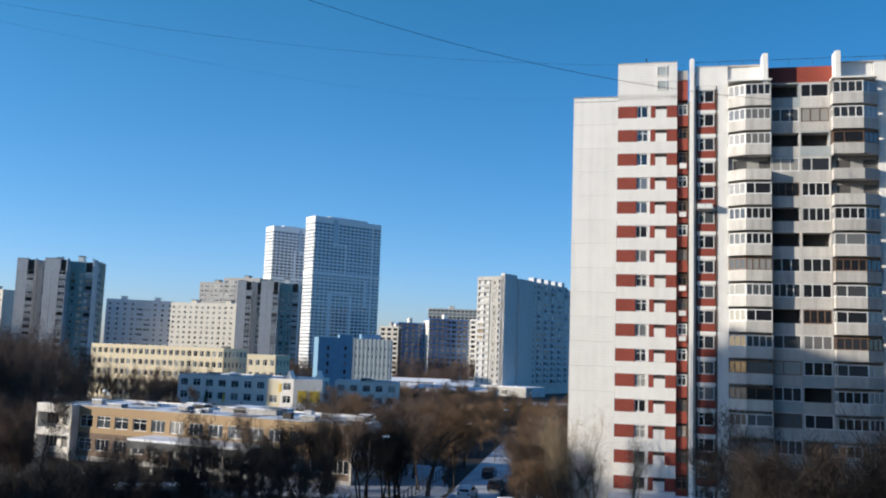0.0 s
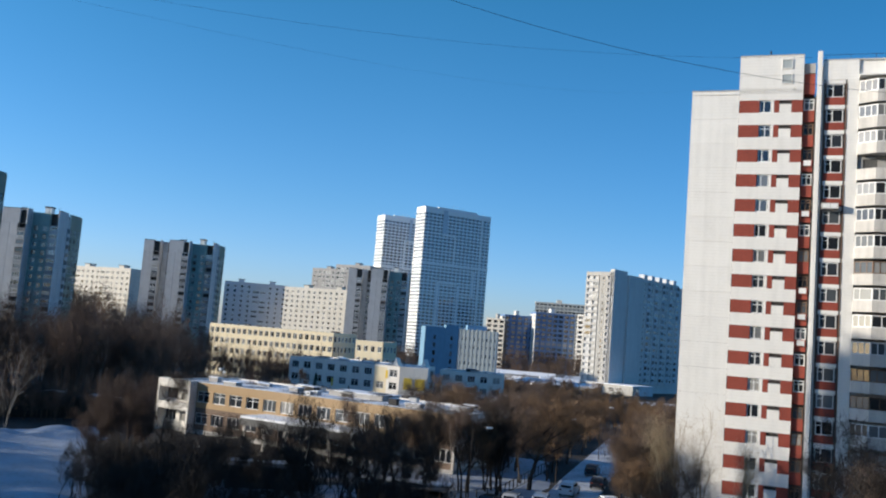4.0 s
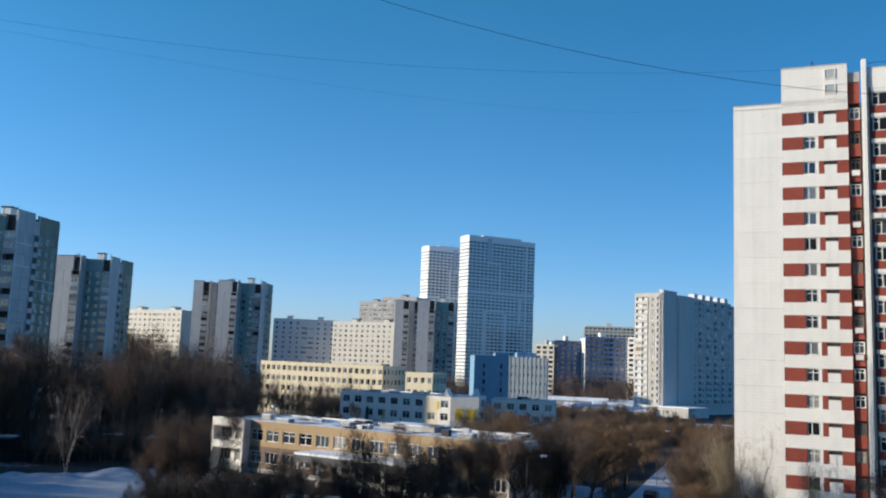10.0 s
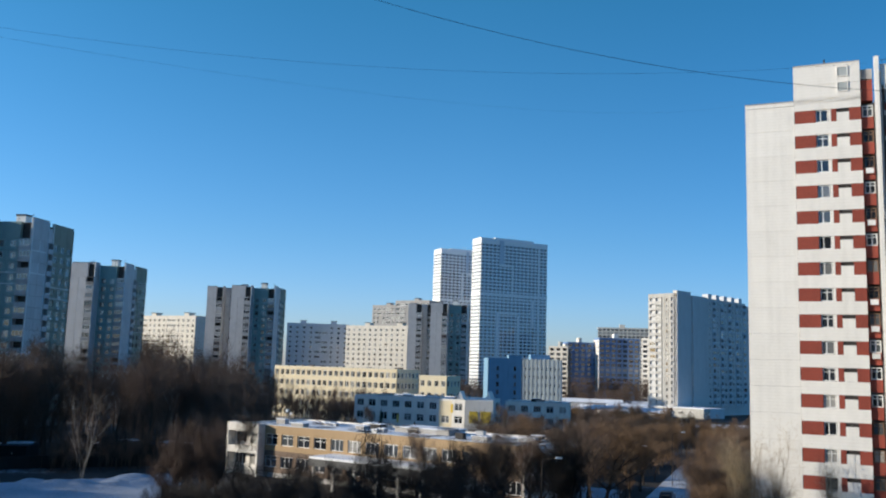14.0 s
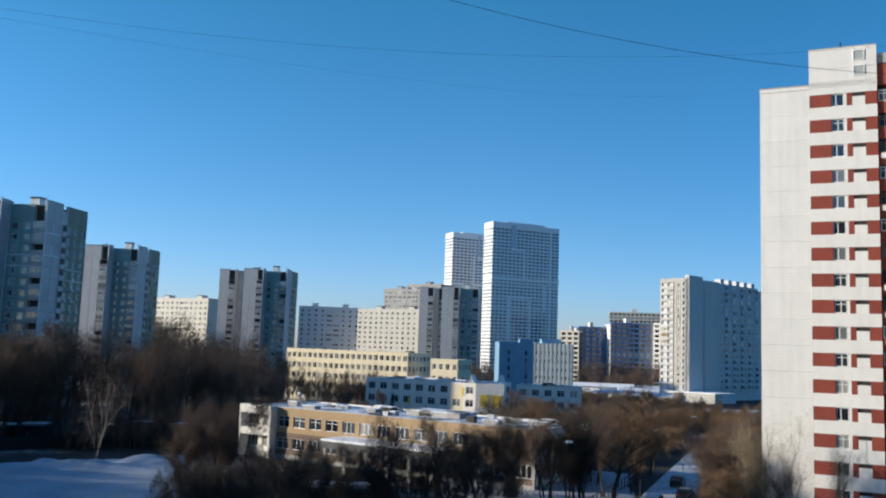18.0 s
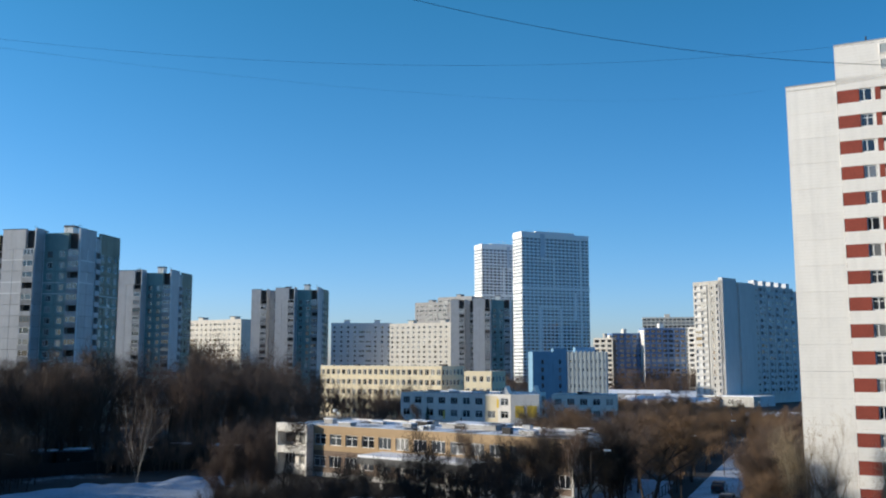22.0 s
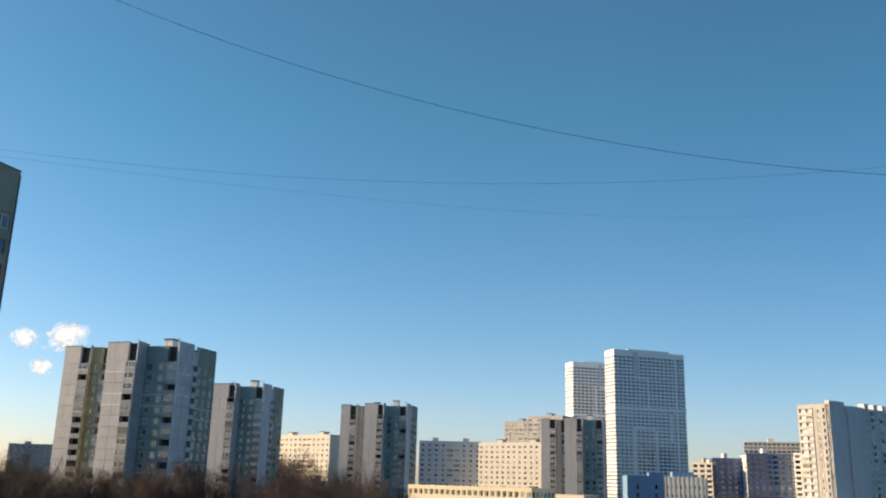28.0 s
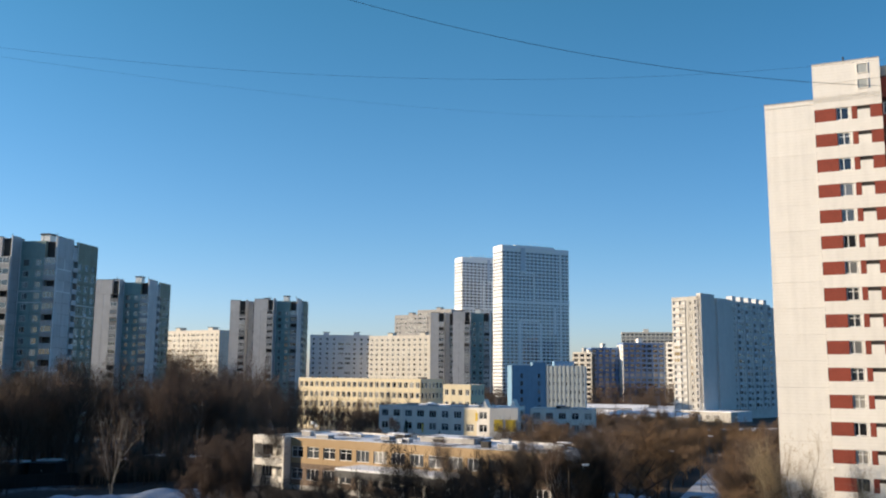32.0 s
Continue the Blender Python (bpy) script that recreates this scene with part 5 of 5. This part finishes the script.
def seg(v, f, p, q, r0, r1, sides):
    s, t = frame_axes(p, q)
    n = len(v)
    for c, r in ((p, r0), (q, r1)):
        for i in range(sides):
            a = 2 * math.pi * i / sides
            v.append(tuple(c + s * (r * math.cos(a)) + t * (r * math.sin(a))))
    for i in range(sides):
        f.append((n + i, n + (i + 1) % sides, n + sides + (i + 1) % sides, n + sides + i))


def spike(v, f, p, q, r):
    s, t = frame_axes(p, q)
    n = len(v)
    for a in (0.0, 2.094, 4.189):
        v.append(tuple(p + s * (r * math.cos(a)) + t * (r * math.sin(a))))
    v.append(tuple(q))
    f += [(n, n + 1, n + 3), (n + 1, n + 2, n + 3), (n + 2, n, n + 3)]


def raw_mesh(name, data, material):
    me = bpy.data.meshes.new(name)
    me.from_pydata(data[0], [], data[1])
    me.materials.append(M[material])
    me.update()
    return me


KINDS = {}


def tree_kind(key, seed, height, spread, trunk_r, twigs, bark, twig, **more):
    limbs, tw = grow(seed, height, spread, trunk_r, twigs, **more)
    KINDS[key] = (raw_mesh("trunk", limbs, bark), raw_mesh("crown", tw, twig))


def tree(key, x, y, size, turn, label, group="bare winter trees"):
    e = thing("tree", x, y, turn, label, "tree", group=group)
    e.scale = (size, size, size)
    a, b = KINDS[key]
    put("trunk", a, e)
    put("crown", b, e)
    return e


for i in range(4):
    tree_kind(("brown", i), 50 + i, 13.0, 0.7, 0.16, 2600, "bark", "twig", fork=0.14)
# trees for shaded ground, the shade painted into their bark and twigs
for i in range(3):
    tree_kind(("alder", i), 55 + i, 13.0, 0.6, 0.14, 1700, "shaded_bark", "shaded_twig", fork=0.14, up=0.75)
for i in range(3):
    tree_kind(("gold", i), 60 + i, 12.0, 0.95, 0.2, 3000, "bark", "gold_twig", up=0.45, fork=0.16, thick=0.024)
for i in range(3):
    tree_kind(("red", i), 70 + i, 12.5, 0.45, 0.11, 2200, "bark", "red_twig", up=0.9, fork=0.1, stems=2)
for i in range(3):
    tree_kind(("sapling", i), 140 + i, 12.0, 0.42, 0.1, 420, "shaded_bark", "shaded_twig", up=1.0, fork=0.3, thick=0.014, stout=0.7)
tree_kind(("birch", 0), 80, 15.0, 0.42, 0.075, 800, "birch", "red_twig", up=1.1, stems=5, fork=0.06, stout=0.3)
tree_kind(("birch", 1), 81, 15.0, 0.35, 0.1, 1600, "birch", "red_twig", up=1.4, fork=0.4, stout=0.5)
for i in range(2):
    tree_kind(("pale", i), 83 + i, 13.0, 0.4, 0.12, 2200, "pale_twig", "pale_twig", up=1.0, stems=2, fork=0.15, thick=0.011)
for i in range(2):
    tree_kind(("bush", i), 90 + i, 5.0, 0.8, 0.06, 1500, "shaded_bark", "shaded_twig", up=0.7, stems=4, fork=0.1, thick=0.014)

NAMES = {"sapling": "thin dark bare tree at the tower foot", "alder": "bare tree painted near-black for the shade it stands in", "brown": "bare brown broad-crowned tree in winter", "gold": "leafless ochre-twigged willow in the sun", "red": "slender bare tree with reddish twigs", "birch": "bare birch with pale trunk", "pale": "pale grey bare poplar by the white slab", "bush": "low dark bare shrub in snow"}
KEEP_OUT = [(-42, 114, 12, 150), (-32, 205, 28, 252), (-66, 286, -3, 312), (0, 340, 44, 372), (-98, 62, -60, 88), (-142, 198, -106, 236), (-150, 292, -118, 325), (-115, 370, -82, 400)]


def free(x, y):
    if any(a < x < c and b < y < d for a, b, c, d in KEEP_OUT):
        return False
    for (ax, ay), (bx, by) in zip(ROAD, ROAD[1:]):
        k = max(0.0, min(1.0, ((x - ax) * (bx - ax) + (y - ay) * (by - ay)) / ((bx - ax) ** 2 + (by - ay) ** 2)))
        if math.hypot(x - ax - k * (bx - ax), y - ay - k * (by - ay)) < 6.5:
            return False
    lx, ly = (x - 34.9) * 0.927 - (y - 95.4) * 0.375, (x - 34.9) * 0.375 + (y - 95.4) * 0.927
    return not (-7 < lx < 45 and -3 < ly < 17)


def grove(n, az0, az1, d0, d1, kinds, seed, s0=0.8, s1=1.2):
    rnd = random.Random(seed)
    made = 0
    while made < n:
        x, y = polar(rnd.uniform(az0, az1), math.sqrt(rnd.uniform(d0 * d0, d1 * d1)))
        if not free(x, y):
            continue
        made += 1
        k = rnd.choice(kinds)
        tree(rnd.choice([q for q in KINDS if q[0] == k]), x, y, rnd.uniform(s0, s1), rnd.uniform(0, 360), NAMES[k])


def wood_mesh(seed, n, radius, low, high, twigs, material, thick=0.03):
    """Many far trees in one mesh: limbs and twigs of a whole thicket."""
    rnd = random.Random(seed)
    v, f = [], []
    for i in range(n):
        a, r = rnd.uniform(0, 6.283), radius * math.sqrt(rnd.random())
        ht = rnd.uniform(low, high)
        limbs, tw = grow(seed * 100 + i, ht, rnd.uniform(0.45, 0.8), 0.11, twigs, up=0.8, fork=0.12, thick=thick)
        for vv, ff in (limbs, tw):
            k = len(v)
            v += [(x + r * math.cos(a), y + r * math.sin(a), z) for x, y, z in vv]
            f += [tuple(q + k for q in p) for p in ff]
    return raw_mesh("thicket", (v, f), material)


# the fourth wood has the shade-darkened twigs
WOODS = [wood_mesh(7, 12, 13, 9, 15, 420, "twig"), wood_mesh(8, 12, 13, 9, 15, 420, "red_twig"), wood_mesh(9, 12, 12, 7, 11, 420, "gold_twig"), wood_mesh(10, 12, 13, 9, 15, 420, "shaded_twig"), wood_mesh(11, 6, 3.2, 7.0, 11.5, 3200, "clump_twig", 0.014)]


def thicket(n, az0, az1, d0, d1, which, seed, s0=0.9, s1=1.2):
    rnd = random.Random(seed)
    made = tries = 0
    while made < n and tries < 2000:
        tries += 1
        x, y = polar(rnd.uniform(az0, az1), math.sqrt(rnd.uniform(d0 * d0, d1 * d1)))
        r = 11 * s1
        if not all(free(x + i, y + j) for i in (-r, 0, r) for j in (-r, 0, r)):
            continue
        made += 1
        s = rnd.uniform(s0, s1)
        ob = put("thicket", WOODS[rnd.choice(which)], None, pose(x, y, 0, 0, 0, rnd.uniform(0, 360)) @ Matrix.Diagonal((s, s, s, 1)))
        tagged(ob, "dense thicket of bare brown winter trees", "trees", kind="stuff")


for az, d, turn in ((17.35, 108, 0), (16.6, 117, 130)):
    ob = put("thicket", WOODS[4], None, pose(*polar(az, d), 0, 0, 0, turn) @ Matrix.Diagonal((0.8, 0.8, 0.78, 1)))
    tagged(ob, "clump of slender bare trees with reddish-brown twigs beside the snow", "trees", kind="stuff")
for az, d, turn in ((-13.2, 215, 10), (-14.2, 236, 80), (-15.2, 222, 200), (-16.2, 240, 310), (-15.7, 198, 45), (-14.7, 190, 160), (-13.5, 255, 270), (-12.4, 240, 20), (-17.2, 215, 100), (-11.3, 262, 130)):
    ob = put("thicket", WOODS[2], None, pose(*polar(az, d), 0, 0, 0, turn) @ Matrix.Diagonal((0.62, 0.62, 0.62, 1)))
    tagged(ob, "dense thicket of ochre-twigged willows behind the white slab", "trees", kind="stuff")

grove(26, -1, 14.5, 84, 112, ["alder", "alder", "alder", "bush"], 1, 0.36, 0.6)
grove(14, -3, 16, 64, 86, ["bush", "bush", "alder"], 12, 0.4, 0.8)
grove(38, -13, -1, 128, 200, ["gold", "gold", "brown"], 2, 0.5, 0.68)
grove(26, -15.8, -6, 182, 290, ["gold", "gold", "brown"], 21, 0.45, 0.68)
thicket(8, -13, -4, 255, 330, (0, 1), 40, 0.35, 0.5)
grove(44, 15, 36, 172, 225, ["brown", "red", "brown", "red"], 3, 0.85, 1.15)
grove(9, 19, 31, 166, 196, ["red", "brown"], 91, 1.15, 1.38)
grove(18, 26, 38.5, 165, 260, ["brown", "red"], 5, 1.0, 1.35)
grove(10, 39, 43, 100, 150, ["alder", "alder", "red"], 51, 0.6, 0.9)
grove(13, -15.6, -12.3, 96, 114, ["gold", "brown", "gold"], 6, 0.42, 0.62)
grove(16, -9, -1.5, 104, 135, ["brown", "gold", "brown"], 61, 0.5, 0.75)
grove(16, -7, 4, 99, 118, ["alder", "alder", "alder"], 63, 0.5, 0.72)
grove(10, 4, 14, 150, 225, ["brown", "red"], 7, 0.4, 0.6)
grove(10, 38.5, 55, 66, 80, ["sapling"], 64, 0.7, 1.0)
thicket(6, 37, 56, 64, 82, (3,), 81, 0.12, 0.18)
grove(20, -38, -27.5, 66, 86, ["alder", "brown", "alder"], 62, 0.65, 0.95)
# low thickets in twigs blackened to stand for foreground shade
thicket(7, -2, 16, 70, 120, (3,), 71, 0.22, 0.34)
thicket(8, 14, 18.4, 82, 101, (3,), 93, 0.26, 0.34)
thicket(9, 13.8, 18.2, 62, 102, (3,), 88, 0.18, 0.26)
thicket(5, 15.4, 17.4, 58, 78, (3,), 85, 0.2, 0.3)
# mostly hidden by the stepped tower, added to cast shade on the snow
thicket(10, 47, 58, 108, 150, (3, 3, 1), 76, 1.2, 1.4)
thicket(10, 31, 38, 128, 158, (3,), 92, 0.42, 0.56)
thicket(7, 31, 38.5, 165, 195, (0, 1), 77, 1.0, 1.2)
thicket(8, 11, 16, 80, 112, (3,), 72, 0.22, 0.34)
thicket(16, 15, 36, 165, 230, (0, 1), 73, 0.4, 0.6)
thicket(18, 18, 46, 153, 168, (3, 0), 78, 0.26, 0.42)
thicket(10, 12.6, 16.6, 52, 84, (3,), 80, 0.18, 0.27)
thicket(5, 14.2, 15.8, 92, 125, (3,), 82, 0.18, 0.26)
thicket(8, 8, 13.5, 60, 105, (3,), 79, 0.22, 0.34)
thicket(10, -14, 0, 130, 190, (2, 0), 74, 0.4, 0.55)
thicket(8, 0, 14, 165, 230, (0, 1), 75, 0.25, 0.36)
thicket(10, 14, 36, 195, 245, (0, 1), 31)
thicket(9, 15.5, 27, 245, 345, (0, 1), 32, 1.0, 1.3)
thicket(4, 17.5, 22, 350, 440, (0,), 33, 1.5, 1.8)
thicket(7, 27, 39, 200, 330, (0, 1), 34, 1.1, 1.4)
# more largely unseen thickets, there to keep sun off the snow field
thicket(12, 46, 62, 108, 190, (0, 1), 35, 1.1, 1.4)
thicket(9, -15, -1, 150, 250, (2,), 36, 0.42, 0.55)
thicket(7, 2.0, 12.8, 256, 278, (0, 1), 37, 0.42, 0.55)
thicket(6, -6, 10, 380, 440, (0, 1), 38, 0.7, 1.0)
thicket(12, -10.2, -5.5, 322, 352, (0, 1), 86, 0.2, 0.3)
thicket(8, -10.5, -6, 420, 470, (0, 1), 87, 0.5, 0.7)
thicket(6, -12, -4, 440, 560, (0,), 39, 0.8, 1.0)
for az, d, k, s in ((23.4, 136, ("birch", 0), 0.8), (18.5, 172, ("birch", 1), 0.75), (12.5, 240, ("birch", 1), 0.9), (14.6, 114, ("brown", 0), 0.75), 
                    (-18.0, 97, ("pale", 0), 0.8), (-19.2, 97, ("pale", 1), 0.76), (-21.5, 95, ("pale", 0), 0.66), (-17.0, 97, ("pale", 1), 0.7), (-29, 88, ("alder", 0), 0.8), (-33, 86, ("brown", 1), 0.75), (-36, 84, ("alder", 1), 0.75), (-31, 80, ("brown", 2), 0.6), (-8.6, 112, ("gold", 2), 0.95), (3.0, 104, ("birch", 1), 0.6), (-3.6, 100, ("birch", 1), 0.62),
                    (45, 76, ("sapling", 1), 0.8), (48, 78, ("sapling", 0), 0.9), (42, 74, ("sapling", 2), 0.8), (52, 80, ("sapling", 0), 0.8), (39.5, 70, ("sapling", 2), 0.6), (36, 84, ("alder", 1), 0.5), (34, 90, ("red", 0), 0.7)):
    x, y = polar(az, d)
    tree(k, x, y, s, az * 37 % 360, NAMES[k[0]])

for i in range(9):
    (ax, ay), (bx, by) = ROAD[3 + i // 4], ROAD[4 + i // 4]
    k = (i % 4) / 4
    x, y = ax + (bx - ax) * k, ay + (by - ay) * k
    for side in (-5.0, 5.4):
        tree(("gold", (i + int(side > 0)) % 3), x + side, y + (i * 7 % 5) - 2 - side * 0.4, 0.5 + 0.05 * (i * 5 % 4), i * 71 % 360, NAMES["gold"])

for x, y, k, s in ((27, 92, "gold", 0.55), (25.6, 96, "brown", 0.6), (28.6, 88, "brown", 0.5), (29.5, 103.5, "gold", 0.66), (31.6, 110, "brown", 0.7), (33.6, 117, "gold", 0.7), (24.6, 88, "gold", 0.45), (36, 124, "brown", 0.75), (27.5, 98.5, "brown", 0.6), (40, 135, "gold", 0.7), (43, 146, "gold", 0.7)):
    tree((k, int(x) % 3), x, y, s, x * 53 % 360, NAMES[k])

# a row of young trees along the long school's street side
for i in range(8):
    x = -71 + i * 7.0
    ob = put("thicket", WOODS[i % 2], None, pose(x, 281.5 - (x + 64.6) * 0.53, 0, 0, 0, i * 67) @ Matrix.Diagonal((0.5, 0.5, 0.68, 1)))
    tagged(ob, "row of bare brown trees before the pale-yellow school", "trees", kind="stuff")

# conifers by the nursery school
fir = Shape()
for k in range(9):
    z, r = 1.0 + k * 0.75, 1.7 - k * 0.17
    for i in range(14):
        a = i * 0.4488 + k * 0.7
        fir.tube((0, 0, z + 0.5), (r * math.cos(a), r * math.sin(a), z - 0.25), 0.16, 0.02, 4, "needles")
FIR = fir.mesh("crown")
for x, y, s in ((-22, 226, 0.9), (9, 215, 1.0), (-13, 219, 0.6)):
    t = thing("fir_tree", x, y, 0, "small dark green fir beside the nursery school", "tree", group="firs")
    t.scale = (s, s, s)
    part("trunk", Shape().tube((0, 0, -0.2), (0, 0, 8.2), 0.13, 0.03, 6, "bark"), t)
    put("crown", FIR, t)


# ---- steam far off ----
M["steam"], snt, sp = nodes_of("white_steam")
scatter = [snt.nodes.new("ShaderNodeBsdf" + k) for k in ("Diffuse", "Translucent", "Transparent")]
for n in scatter[:2]:
    n.inputs["Color"].default_value = (0.7, 0.7, 0.7, 1)
lit = snt.nodes.new("ShaderNodeAddShader")
veil = snt.nodes.new("ShaderNodeMixShader")
# thinning towards the rim, torn by noise
here = snt.nodes.new("ShaderNodeTexCoord")
rim = snt.nodes.new("ShaderNodeTexGradient")
rim.gradient_type = "SPHERICAL"
squash = add(snt, "ShaderNodeMapping", Scale=(1.0, 0.05, 1.0))
torn = add(snt, "ShaderNodeTexNoise", Scale=2.2, Detail=5.0, Roughness=0.6)
blend = snt.nodes.new("ShaderNodeMath")
blend.operation = "MULTIPLY_ADD"
blend.inputs[1].default_value = 1.8
total = snt.nodes.new("ShaderNodeMath")
total.operation = "ADD"
total.inputs[1].default_value = -0.95
thin = ramp(snt, total.outputs[0], [(0.08, (0, 0, 0)), (0.9, (0.72, 0.72, 0.72))])
snt.links.new(here.outputs["Object"], squash.inputs["Vector"])
snt.links.new(squash.outputs[0], rim.inputs["Vector"])
snt.links.new(here.outputs["Object"], torn.inputs["Vector"])
snt.links.new(torn.outputs["Fac"], blend.inputs[0])
snt.links.new(rim.outputs["Fac"], blend.inputs[2])
snt.links.new(blend.outputs[0], total.inputs[0])
snt.links.new(thin.outputs[0], veil.inputs[0])
snt.links.new(scatter[0].outputs[0], lit.inputs[0])
snt.links.new(scatter[1].outputs[0], lit.inputs[1])
snt.links.new(scatter[2].outputs[0], veil.inputs[1])
snt.links.new(lit.outputs[0], veil.inputs[2])
snt.links.new(veil.outputs[0], snt.nodes["Material Output"].inputs["Surface"])


def puff(az, el, size, seed, lean=0.0):
    """One lumpy billow, its unit size scaled to metres."""
    bm = bmesh.new()
    bmesh.ops.create_icosphere(bm, subdivisions=4, radius=1.0)
    for v in bm.verts:
        v.co *= 0.9 + 0.25 * noise.noise(v.co * 1.6 + Vector((seed * 9.0, 0, 0)))
        v.co.x += lean * v.co.z
    for f in bm.faces:
        f.smooth = True
    me = bpy.data.meshes.new("steam_cloud")
    bm.to_mesh(me)
    me.materials.append(M["steam"])
    x, y = polar(az, 1500)
    m = pose(x, y, EYE[2] + 1500 * math.tan(radians(el)), 0, 0, az) @ Matrix.Diagonal((size, size * 0.6, size * 0.8, 1))
    return tagged(put("steam_cloud", me, None, m), "small white cloud of chimney steam", "cloud", kind="stuff")


puff(33.8, 7.9, 37, 1, 0.4)
puff(36.1, 7.6, 24, 2, -0.2)
puff(35.0, 6.0, 20, 3)
